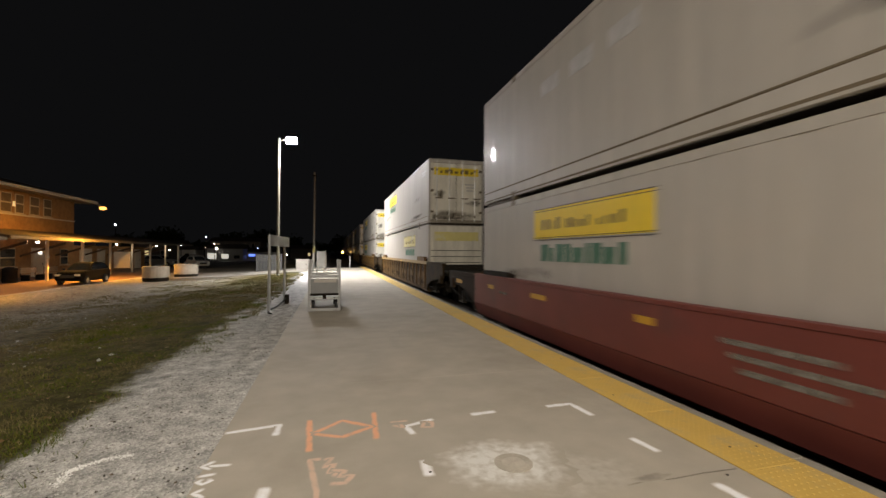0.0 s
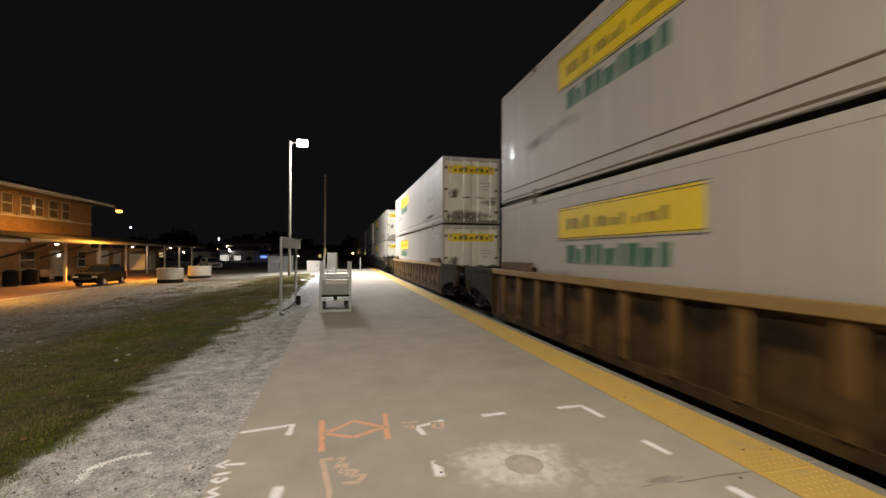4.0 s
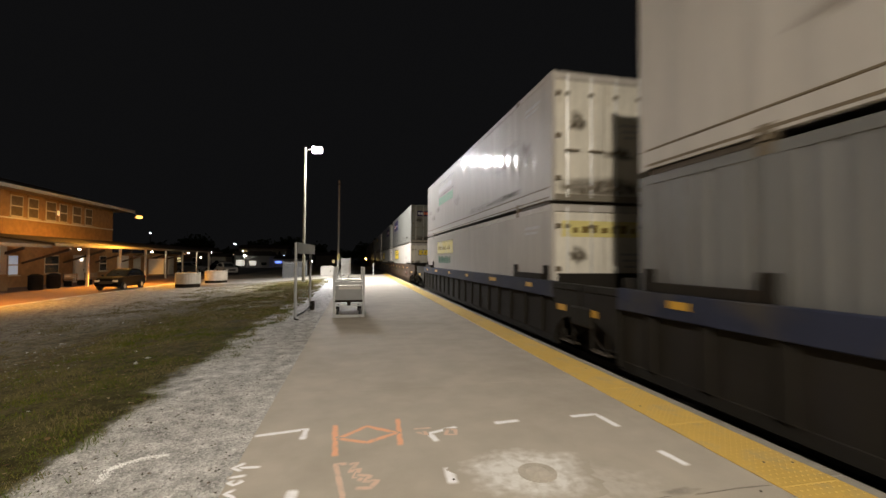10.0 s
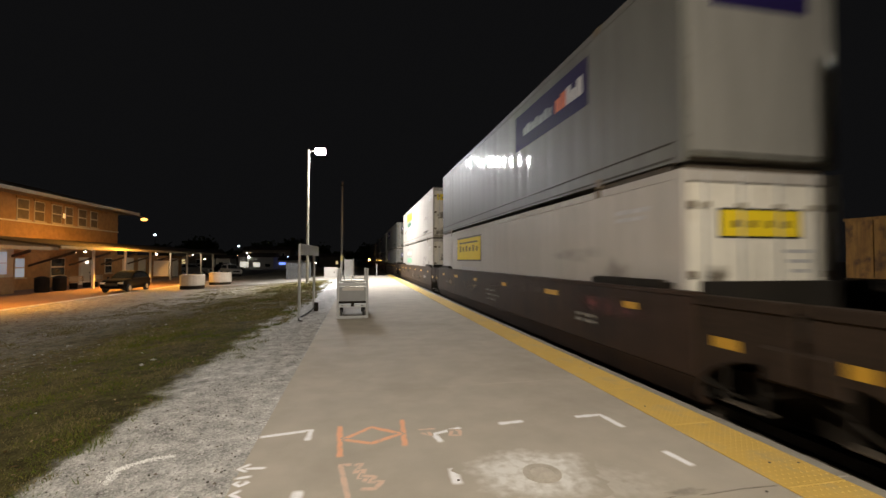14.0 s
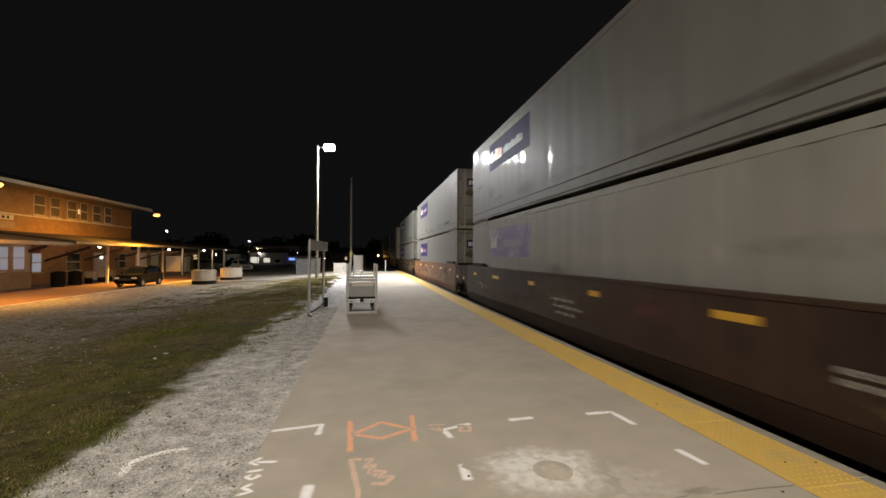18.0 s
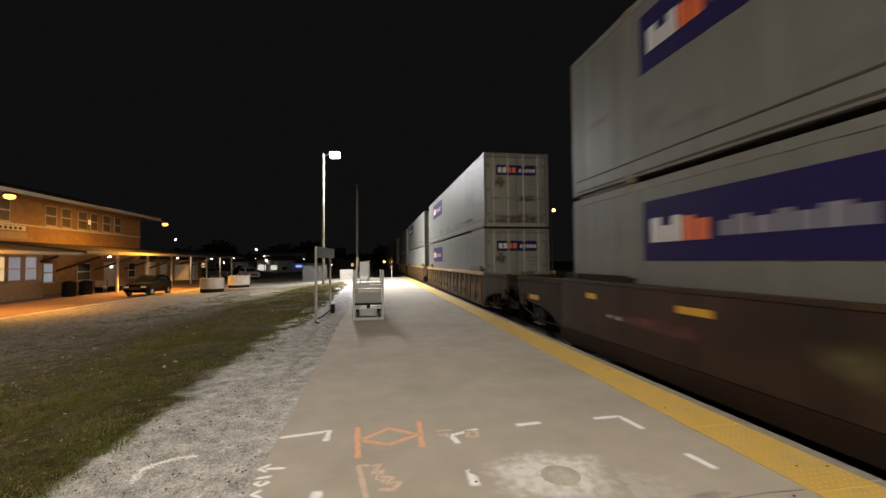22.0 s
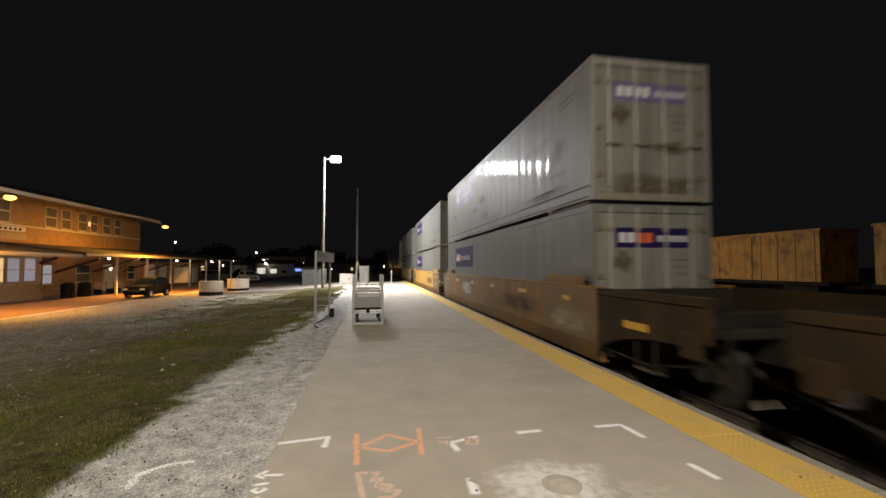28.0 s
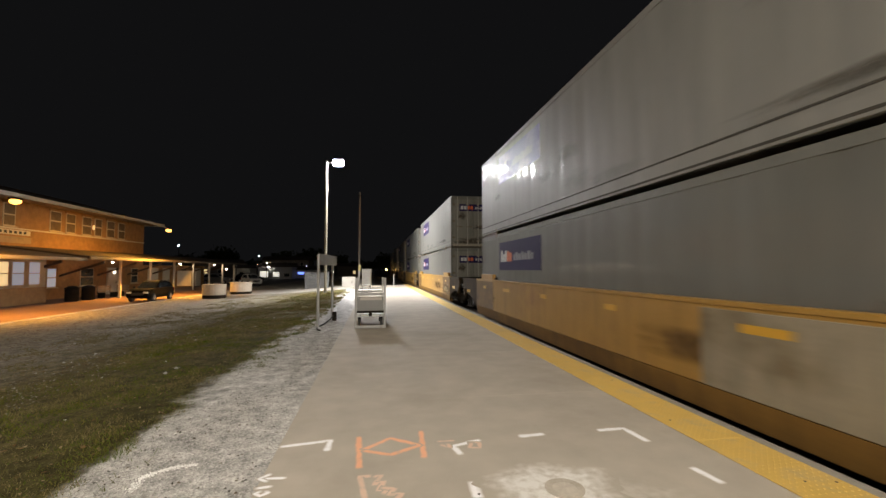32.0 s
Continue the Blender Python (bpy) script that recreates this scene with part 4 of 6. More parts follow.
POLE_WOOD = mat("weathered_pole_wood", (0.34, 0.31, 0.27), 0.9, fine=30, stretch=(6, 6, 1))
upole = thing("utility_pole", "dark weathered wooden utility pole", "utility pole", at=(-2.27, 62.0, -0.6))
part("pole", tube_bm([(0, 0, 0), (0, 0, 13.5)], [0.17, 0.12], 10), POLE_WOOD, upole)
bar("step_bracket", -0.3, 0.3, -0.15, -0.08, 12.9, 13.05, STEEL_DARK, upole)

# ======== paved forecourt, drive ========
BRICK_PAVE = mat("brick_paving", (0.16, 0.083, 0.052), 0.85, spread=0.25, scale=3, fine=40, bump=0.2, stain=(0.135, 0.075, 0.048), stain_scale=0.4, stain_at=0.5)
ASPHALT = mat("asphalt", (0.075, 0.07, 0.065), 0.9, spread=0.25, scale=2, fine=70, bump=0.2, stain=(0.11, 0.10, 0.09), stain_scale=0.3)
DRIVE = mat("worn_drive", (0.34, 0.31, 0.27), 0.9, spread=0.2, scale=2, fine=70, bump=0.15, stain=(0.20, 0.18, 0.15), stain_scale=0.6)
fore = thing("forecourt", "reddish brick paved station forecourt with pale kerb", "paving", kind="structure")
part("paving", box(12.0, 62, 0.07, BRICK_PAVE), None, fore, at=(-21.6, 28, -0.62))
for k in range(31):
    bar("kerb_stone", -15.62, -15.34, -3 + 2.0 * k, -1.01 + 2.0 * k, -0.75, -0.515, DRIVE, fore, bevel=0.02)
part("car_park", box(60, 70, 0.05, ASPHALT), None, fore, "dark asphalt car park", at=(-45 + 2, 94.5, -0.63))
drive = thing("drive", "pale worn drive crossing towards the platform end", "drive", kind="structure")
bm = bmesh.new()
n = 24
for k in range(n):
    x = -15.3 + (14.2) * k / (n - 1)
    for y in (38.0 + 0.8 * noise.noise((x, 0, 4)), 48.0 + 1.0 * noise.noise((x, 3, 4))):
        bm.verts.new((x, y, ground_z(x) + 0.05))
bm.verts.ensure_lookup_table()
for k in range(n - 1):
    bm.faces.new((bm.verts[2 * k], bm.verts[2 * k + 2], bm.verts[2 * k + 3], bm.verts[2 * k + 1]))
part("surface", bm, DRIVE, drive)

# ======== station building ========
BRICK = mat("orange_brick", (0.33, 0.185, 0.075), 0.85, spread=0.25, scale=2.5, fine=45, bump=0.25, stain=(0.24, 0.13, 0.052), stain_scale=0.5, stain_at=0.55)
WINDOW_TRIM = mat("dull_window_trim", (0.52, 0.44, 0.32), 0.6, spread=0.12, fine=30)
TRIM = mat("cream_trim", (0.62, 0.57, 0.48), 0.6, spread=0.08, fine=30)
ROOF = mat("dark_shingle", (0.055, 0.040, 0.029), 0.9, spread=0.3, scale=6, fine=40, bump=0.3)
CANOPY_TRIM = mat("dull_canopy_trim", (0.22, 0.185, 0.14), 0.7, spread=0.15, fine=30)
BRACE_WOOD = mat("dark_brace_wood", (0.10, 0.062, 0.034), 0.8, spread=0.25, fine=30)
WOOD_SOFFIT = mat("soffit_boards", (0.34, 0.25, 0.16), 0.7, spread=0.2, stretch=(6, 1, 1))
PANE_DARK = mat("dark_window_pane", (0.03, 0.035, 0.04), 0.08, fine=8, bump=0)
PANE_SHADE = mat("curtained_pane", (0.17, 0.13, 0.085), 0.25, spread=0.3, scale=1.5, fine=8, bump=0)
PANE_LIT = glow("lit_pane", (1.0, 0.74, 0.36), 0.62)
PANE_COOL = glow("cool_lit_pane", (0.62, 0.74, 0.95), 0.20)
DOOR_WHITE = mat("white_door", (0.66, 0.63, 0.57), 0.5, spread=0.06, fine=30)
WX, GZ = -24.5, -0.55


def window(parent, y0, y1, z0, z1, x=WX, pane=None, muntins=True):
    w = part("window", box(0.06, y1 - y0, z1 - z0, WINDOW_TRIM, 0.01), None, parent, "", at=(x + 0.01, (y0 + y1) / 2, z0))
    yy, zz = y1 - y0, z1 - z0
    part("pane", box(0.02, yy - 0.16, zz / 2 - 0.12, pane or PANE_DARK), None, w, at=(0.03, 0, 0.07))
    part("pane", box(0.02, yy - 0.16, zz / 2 - 0.12, pane or PANE_DARK), None, w, at=(0.03, 0, zz / 2 + 0.05))
    part("sill", box(0.16, yy + 0.2, 0.07, WINDOW_TRIM, 0.01), None, w, at=(0.06, 0, -0.07))
    part("lintel", box(0.10, yy + 0.2, 0.16, BRICK, 0.01), None, w, at=(0.03, 0, zz))
    return w


def station():
    t = thing("station_building", "two-storey orange brick railway station with long canopies", "building")
    bar("upper_wall", WX - 9, WX, 10, 49.6, 2.2, 6.55, BRICK, t)
    bar("lower_wall", WX - 9, WX, 10, 66.0, GZ - 0.1, 2.2, BRICK, t)
    bar("string_course", WX, WX + 0.08, 10, 49.6, 4.50, 4.60, TRIM, t)
    bar("wall_panel", WX, WX + 0.05, 10, 34.6, 3.55, 4.0, WOOD_SOFFIT, t)
    # upper roof: low hip with a deep eave
    bm = bmesh.new()
    e0 = [(-35, 8.5, 6.72), (-23.2, 8.5, 6.72), (-23.2, 51.0, 6.72), (-35, 51.0, 6.72)]
    r0 = [(-29, 14, 8.3), (-29, 45.5, 8.3)]
    vs = [bm.verts.new(p) for p in e0 + r0]
    for f in ((0, 1, 4), (1, 2, 5, 4), (2, 3, 5), (3, 0, 4, 5), (0, 3, 2, 1)):
        bm.faces.new([vs[i] for i in f])
    bmesh.ops.recalc_face_normals(bm, faces=bm.faces)
    part("roof", bm, ROOF, t)
    bar("fascia", -23.24, -23.12, 8.5, 51.0, 6.46, 6.72, TRIM, t)
    bar("fascia", -35, -23.24, 50.9, 51.0, 6.46, 6.72, TRIM, t)
    bar("soffit", WX, -23.24, 8.5, 50.9, 6.48, 6.52, WOOD_SOFFIT, t)
    for y0, y1, lit in ((24.0, 25.1, 0), (26.0, 27.1, 0), (29.2, 30.3, 0), (32.2, 33.2, 0), (36.3, 37.5, 0), (38.0, 39.1, 0), (39.9, 41.1, 0), (41.5, 42.5, 0), (43.2, 44.4, 0), (44.95, 46.05, 0)):
        window(t, y0, y1, 4.68, 6.24, pane=PANE_SHADE)
    part("lit_lamp", box(0.05, 0.25, 0.4, PANE_LIT, 0.01), None, t, "small lit lamp behind a window", at=(WX + 0.07, 41.3, 5.2))
    sign = part("name_board", box(0.08, 3.4, 0.34, TRIM, 0.02), None, t, "cream station name board with dark unreadable letters", at=(WX + 0.10, 32.7, 4.11))
    for k in range(7):
        part("letter_bar", box(0.012, 0.22, 0.18, D_BLACK), None, sign, at=(0.046, -1.2 + 0.4 * k, 0.08))
    # bay with lit windows
    bay = part("bay", box(2.1, 5.6, 1.15, BRICK, 0.01), None, t, at=(WX + 1.05, 30.4, GZ - 0.05))
    part("bay_frame", box(2.0, 5.5, 1.85, TRIM, 0.01), None, bay, at=(0.0, 0, 1.15))
    for y, pm in ((-2.1, PANE_LIT), (-0.75, PANE_LIT), (0.45, PANE_COOL), (1.75, PANE_COOL)):
        part("pane", box(0.04, 0.85, 1.45, pm), None, bay, at=(1.0, y, 1.35))
        part("meeting_rail", box(0.06, 0.9, 0.06, TRIM), None, bay, at=(1.0, y, 2.05))
    part("pane", box(0.6, 0.04, 1.45, PANE_COOL), None, bay, at=(0.5, 2.75, 1.35))
    # lower windows and doors
    for y0, y1, kind in ((36.2, 37.2, "cool"), (39.9, 41.6, "dark"), (47.4, 48.6, "dark"), (58.5, 60, "dark")):
        window(t, y0, y1, 0.35, 1.85, pane=PANE_COOL if kind == "cool" else PANE_DARK)
    for y0, y1 in ((43.6, 45.2), (50.7, 52.7), (54.0, 55.4), (63.0, 64.6)):
        d = part("door", box(0.10, y1 - y0, 2.15, DOOR_WHITE, 0.01), None, t, "white panelled door", at=(WX + 0.05, (y0 + y1) / 2, GZ))
        part("door_frame", box(0.06, y1 - y0 + 0.24, 2.45, TRIM, 0.01), None, t, at=(WX + 0.02, (y0 + y1) / 2, GZ))
        part("handle", box(0.05, 0.04, 0.14, DARK_IRON), None, d, at=(0.07, 0.4, 1.0))
    part("wall_light", box(0.14, 0.32, 0.34, glow("door_light", (1.0, 0.90, 0.74), 2.0), 0.02), None, t, "square lit wall light over a door", at=(WX + 0.12, 44.4, 1.35))
    # canopies
    for y0, y1, x1, z in ((8, 31.6, -19.0, 2.36), (31.5, 66.5, -18.8, 2.46)):
        bm = prism_bm([(WX, z + 0.9), (WX, z + 0.72), (x1, z - 0.02), (x1, z + 0.16)], y0, y1)
        for v in bm.verts:
            v.co = Vector((v.co.y, v.co.x, v.co.z))
        bmesh.ops.recalc_face_normals(bm, faces=bm.faces)
        part("canopy_roof", bm, ROOF, t)
        bar("canopy_fascia", x1 - 0.02, x1 + 0.06, y0, y1, z - 0.06, z + 0.14, CANOPY_TRIM, t)
        y = y0 + 1.5
        while y < y1:
            if not 27 < y < 33.6:
                c = part("canopy_post", box(0.16, 0.16, z - GZ, TRIM, 0.01), None, t, at=(-20.2, y, GZ))
            bm = prism_bm([(WX, 1.3), (WX, 1.15), (-21.4, 2.2), (-21.4, 2.4)], y - 0.06, y + 0.06)
            for v in bm.verts:
                v.co = Vector((v.co.y, v.co.x, v.co.z))
            bmesh.ops.recalc_face_normals(bm, faces=bm.faces)
            part("canopy_brace", bm, BRACE_WOOD, t)
            y += 4.6
    bar("service_box", -20.6, -19.2, 48.4, 48.6, 0.0, 1.6, TRIM, t, "white notice panel between posts")
    return t


station()
for lamp_y in (23.0, 38.2):
    t = thing("forecourt_lamp", "sodium floodlight glowing orange on a slim arm", "street lamp", "forecourt lamps", at=(-17.0, lamp_y, 4.98))
    part("arm", tube_bm([(-6.25, 0, 1.55), (-3.0, 0, 0.95), (0, 0, 0.16)], 0.022, 6), POLE_WOOD, t, "long slim arm from the station eave")
    part("housing", box(0.36, 0.40, 0.08, STEEL_DARK, 0.02), None, t, at=(0, 0, 0.10))
    part("bulb", lathe_bm([(0.03, -0.06), (0.17, -0.02), (0.23, 0.07), (0.20, 0.16), (0.03, 0.19)], 14), glow("sodium_bulb", (1.0, 0.46, 0.09), 3.6), t, "glaring orange bulb", at=(0, 0, -0.09))
for lamp_y in (38.0, 50.0, 60.0):
    t = thing("canopy_lamp", "small white lamp under the canopy", "ceiling lamp", "canopy lamps", at=(-21.0, lamp_y, 2.36))
    part("cap", lathe_bm([(0.12, 0.0), (0.12, 0.06), (0.03, 0.35)], 12), STEEL_DARK, t)
    part("bulb", lathe_bm([(0.02, -0.1), (0.08, -0.06), (0.1, 0.0)], 12), glow("canopy_bulb", (1.0, 0.88, 0.7), 25), t)


def litter_bin(x, y):
    t = thing("litter_bin", "dark slatted litter bin under the canopy", "litter bin", "canopy litter bins", at=(x, y, GZ))
    part("drum", lathe_bm([(0.36, 0.0), (0.40, 0.1), (0.40, 0.85), (0.36, 0.9)], 20), STEEL_DARK, t)
    part("lid", lathe_bm([(0.42, 0.9), (0.42, 0.96), (0.2, 1.08), (0.05, 1.1)], 20), STEEL_DARK, t)


def bench(x, y):
    t = thing("bench", "wooden slatted bench under the station canopy", "bench", "canopy benches", at=(x, y, GZ))
    for k in range(4):
        bar("seat_slat", -0.25 + 0.13 * k, -0.15 + 0.13 * k, -0.9, 0.9, 0.42, 0.46, WOOD_SOFFIT, t)
    for k in range(3):
        bar("back_slat", -0.30, -0.26, -0.9, 0.9, 0.55 + 0.14 * k, 0.65 + 0.14 * k, WOOD_SOFFIT, t)
    for yy in (-0.8, 0.8):
        bar("leg", -0.28, 0.25, yy - 0.03, yy + 0.03, 0, 0.42, STEEL_DARK, t)
        bar("back_post", -0.33, -0.30, yy - 0.03, yy + 0.03, 0.3, 0.98, STEEL_DARK, t)


litter_bin(-21.4, 34.1)
litter_bin(-21.3, 35.7)
bench(-21.6, 38.6)
bench(-21.6, 41.2)


def planter(x, y, s):
    t = thing("planter", "large round pale concrete planter with a dark base", "planter", "forecourt planters", at=(x, y, ground_z(x)))
    part("bowl", lathe_bm([(0.86 * s, 0.26), (0.98 * s, 0.30), (0.98 * s, 1.08), (0.93 * s, 1.12), (0.86 * s, 1.10), (0.82 * s, 0.98)], 28), mat("planter_concrete", (0.50, 0.44, 0.36), 0.85, spread=0.12, fine=50), t)
    part("base", lathe_bm([(0.95 * s, 0), (0.95 * s, 0.27), (0.5 * s, 0.28)], 28), STEEL_DARK, t)
    part("soil", lathe_bm([(0.84 * s, 0.96), (0.84 * s, 1.0), (0.02, 1.05)], 28), TIE_WOOD, t)


planter(-12.55, 35.9, 0.88)
planter(-12.0, 40.8, 0.92)


def suv(x, y, turn, paint, label, z=-0.55, s=1.0):
    t = thing("car", label, "car", "parked cars", at=(x, y, z), turn=(0, 0, turn))
    t.matrix_basis = t.matrix_basis @ Matrix.Scale(s, 4)
    low = [(-2.20, 0.36), (-2.28, 0.60), (-2.22, 0.84), (-2.02, 0.97), (-1.55, 1.05), (-0.95, 1.10), (1.75, 1.14), (2.16, 1.10), (2.27, 0.80), (2.24, 0.50), (2.12, 0.36), (1.85, 0.29), (-1.9, 0.29)]
    bm = prism_bm(low, -0.9, 0.9)
    for v in bm.verts:
        if v.co.y < -1.8 or v.co.y > 1.9:
            v.co.x *= 0.90
        if v.co.z > 1.0:
            v.co.x *= 0.96
    bmesh.ops.bevel(bm, geom=list(bm.edges), offset=0.05, segments=2, affect="EDGES")
    part("body", bm, paint, t)
    top = [(-1.0, 1.06), (-0.62, 1.34), (-0.22, 1.60), (0.25, 1.70), (1.1, 1.69), (1.62, 1.62), (1.94, 1.42), (2.14, 1.06)]
    bm = prism_bm(top, -0.78, 0.78)
    for v in bm.verts:
        if v.co.z > 1.5:
            v.co.x *= 0.80
        elif v.co.z > 1.2:
            v.co.x *= 0.91
    bmesh.ops.bevel(bm, geom=list(bm.edges), offset=0.04, segments=2, affect="EDGES")
    part("cabin", bm, paint, t)
    for sx in (-1, 1):
        bm = prism_bm([(-0.72, 1.12), (-0.16, 1.54), (1.45, 1.56), (1.85, 1.14)], 0.735, 0.765)
        for v in bm.verts:
            if v.co.z > 1.3:
                v.co.x -= 0.09
            v.co.x *= sx
        bmesh.ops.recalc_face_normals(bm, faces=bm.faces)
        part("side_glass", bm, PANE_DARK, t)
        part("headlight", box(0.36, 0.10, 0.15, GLASS_LAMP, 0.02), None, t, at=(sx * 0.62, -2.22, 0.70))
        part("tail_light", box(0.16, 0.08, 0.3, RED_LENS, 0.02), None, t, at=(sx * 0.74, 2.22, 0.78))
        part("mirror", box(0.16, 0.12, 0.14, RUBBER, 0.03), None, t, at=(sx * 1.0, -0.75, 1.08))
    bm = bmesh.new()
    q = [bm.verts.new(p) for p in ((-0.66, -0.99, 1.09), (0.66, -0.99, 1.09), (0.56, -0.30, 1.56), (-0.56, -0.30, 1.56))]
    bm.faces.new(q)
    for v in bm.verts:
        v.co.y -= 0.012
        v.co.z += 0.012
    part("windscreen", bm, PANE_DARK, t)
    part("grille", box(0.9, 0.06, 0.22, RUBBER, 0.01), None, t, at=(0, -2.27, 0.55))
    for sx in (-0.82, 0.82):
        for yy in (-1.42, 1.38):
            wh = part("wheel", lathe_bm([(0.2, -0.1), (0.33, -0.1), (0.345, -0.07), (0.345, 0.07), (0.33, 0.1), (0.2, 0.1)], 22), RUBBER, t, at=(sx, yy, 0.345), turn=(0, 90, 0))
            part("rim", lathe_bm([(0.02, -0.103), (0.20, -0.103), (0.21, 0.0), (0.20, 0.103), (0.02, 0.103)], 12), GALV, wh)
    return t


GLASS_LAMP = mat("lamp_glass", (0.75, 0.75, 0.72), 0.1, fine=10, bump=0)
RED_LENS = mat("red_lens", (0.35, 0.02, 0.02), 0.2, fine=10, bump=0)
BLACK_PAINT = mat("black_car_paint", (0.003, 0.003, 0.0035), 0.35, gloss=0.06, spread=0.1, fine=10, bump=0, coat=0.08, coat_rough=0.1)
WHITE_PAINT = mat("white_car_paint", (0.7, 0.7, 0.7), 0.25, spread=0.05, fine=10, bump=0, coat=0.5)
SILVER_PAINT = mat("silver_car_paint", (0.35, 0.36, 0.38), 0.3, 0.5, spread=0.1, fine=10, bump=0, coat=0.5)
suv(-16.3, 34.3, 0, BLACK_PAINT, "black hatchback parked on the brick forecourt", s=0.86)
suv(-17.6, 64.5, 32, WHITE_PAINT, "white car parked beyond the planters", -0.58)
for k, (x, y, pm, lb) in enumerate(((-24, 70, SILVER_PAINT, "silver car in the dark car park"), (-29, 72, BLACK_PAINT, "dark car in the car park"), (-21.5, 78, BLACK_PAINT, "dark car in the car park"), (-33, 76, SILVER_PAINT, "silver car in the dark car park"))):
    suv(x, y, 80 + 7 * k, pm, lb, -0.58)

# ======== town at the end of the view ========
TOWN_WALL = mat("town_wall", (0.45, 0.44, 0.42), 0.8, spread=0.15, fine=8)
DARK_WALL = mat("dark_town_wall", (0.12, 0.11, 0.10), 0.9, spread=0.2, fine=8)


def town_house(x, y, w, d, h, wall, label, windows=()):
    t = thing("building", label, "building", at=(x, y, -0.6))
    bar("wall", -w / 2, w / 2, -d / 2, d / 2, 0, h, wall, t)
    bm = prism_bm([(-d / 2 - 0.4, h), (d / 2 + 0.4, h), (0, h + 0.28 * d * 0.5)], -w / 2 - 0.4, w / 2 + 0.4)
    part("roof", bm, ROOF, t)
    for wx, wz, ww, wh, gm in windows:
        wdw = part("window", box(ww, 0.06, wh, TRIM), None, t, at=(wx, -d / 2 - 0.03, wz))
        part("pane", box(ww - 0.15, 0.03, wh - 0.15, gm), None, wdw, at=(0, -0.03, 0.08))
    return t


SHOP_GLOW = glow("shop_light", (1.0, 0.95, 0.82), 0.6)
BLUE_GLOW = glow("blue_sign_light", (0.15, 0.25, 1.0), 2.0)
town_house(-24.2, 113, 8.0, 8, 2.9, TOWN_WALL, "low white shop with a bright lit front", [(-2.6, 0.4, 2.0, 1.5, SHOP_GLOW), (0.2, 0.5, 1.6, 1.2, SHOP_GLOW), (2.7, 0.5, 1.4, 0.9, PANE_DARK)])
town_house(-17.0, 118, 7.5, 8, 2.2, TOWN_WALL, "low pale building with a blue lit sign", [(-2.0, 1.0, 1.6, 0.7, BLUE_GLOW), (1.2, 0.6, 1.5, 1.0, PANE_DARK)])
town_house(-33.2, 116, 4.0, 6, 2.6, TOWN_WALL, "small white house at the edge of town", [(0.0, 0.6, 1.0, 1.2, PANE_DARK)])
town_house(-42, 125, 10, 8, 4.0, DARK_WALL, "dark house beyond the car park", [(1.0, 1.2, 1.0, 1.2, PANE_DARK), (-2.5, 1.2, 1.0, 1.2, PANE_LIT)])
town_house(-25.0, 129, 12.5, 8, 5.0, mat("dim_town_wall", (0.20, 0.19, 0.18), 0.9, spread=0.2, fine=8), "dim two-storey building behind the lit shop", [(-4.2, 3.3, 0.8, 1.1, PANE_LIT), (-2.2, 3.3, 0.8, 1.1, PANE_DARK), (0.0, 3.3, 0.8, 1.1, PANE_DARK), (2.2, 3.3, 0.8, 1.1, PANE_DARK), (4.4, 3.3, 0.8, 1.1, PANE_DARK)])
town_house(-7.5, 130, 7, 7, 3.2, DARK_WALL, "dark house beyond the tracks", [(1.5, 1.0, 0.8, 1.0, PANE_LIT)])


def far_light(x, y, z, colour, strength, r, label):
    t = thing("street_lamp", label, "street lamp", "far street lamps", at=(x, y, -0.6))
    part("pole", tube_bm([(0, 0, 0), (0, 0, z + 0.6 + r)], 0.07, 6), STEEL_DARK, t)
    r *= 0.65
    part("bulb", lathe_bm([(0.1 * r, -r), (0.8 * r, -0.6 * r), (r, 0), (0.8 * r, 0.6 * r), (0.1 * r, r)], 10), glow("street_bulb", colour, strength), t, "glowing bulb", at=(0.0, -0.2, z + 0.6))


for x, y, z, c, s, r in ((-28.0, 109, 5.0, (0.85, 0.92, 1), 30, 0.22), (-33.5, 110, 3.0, (0.95, 0.95, 1), 25, 0.2), (-35.8, 110, 1.85, (1, 0.75, 0.4), 25, 0.24), (-28.7, 111, 2.7, (1, 0.7, 0.35), 18, 0.16), (-26.2, 108.9, 3.3, (1, 0.8, 0.5), 25, 0.18), (-25.7, 108.8, 2.35, (1, 0.97, 0.9), 60, 0.26), (-17.0, 110, 2.5, (0.6, 0.7, 1), 10, 0.12), (-10.6, 112, 0.95, (1, 0.9, 0.8), 18, 0.18), (2.9, 112, 1.7, (1, 0.55, 0.12), 30, 0.34), (-47.0, 111, 7.5, (0.8, 0.88, 1), 40, 0.26)):
    far_light(x, y, z, c, s, r, "distant street lamp glowing in the dark")


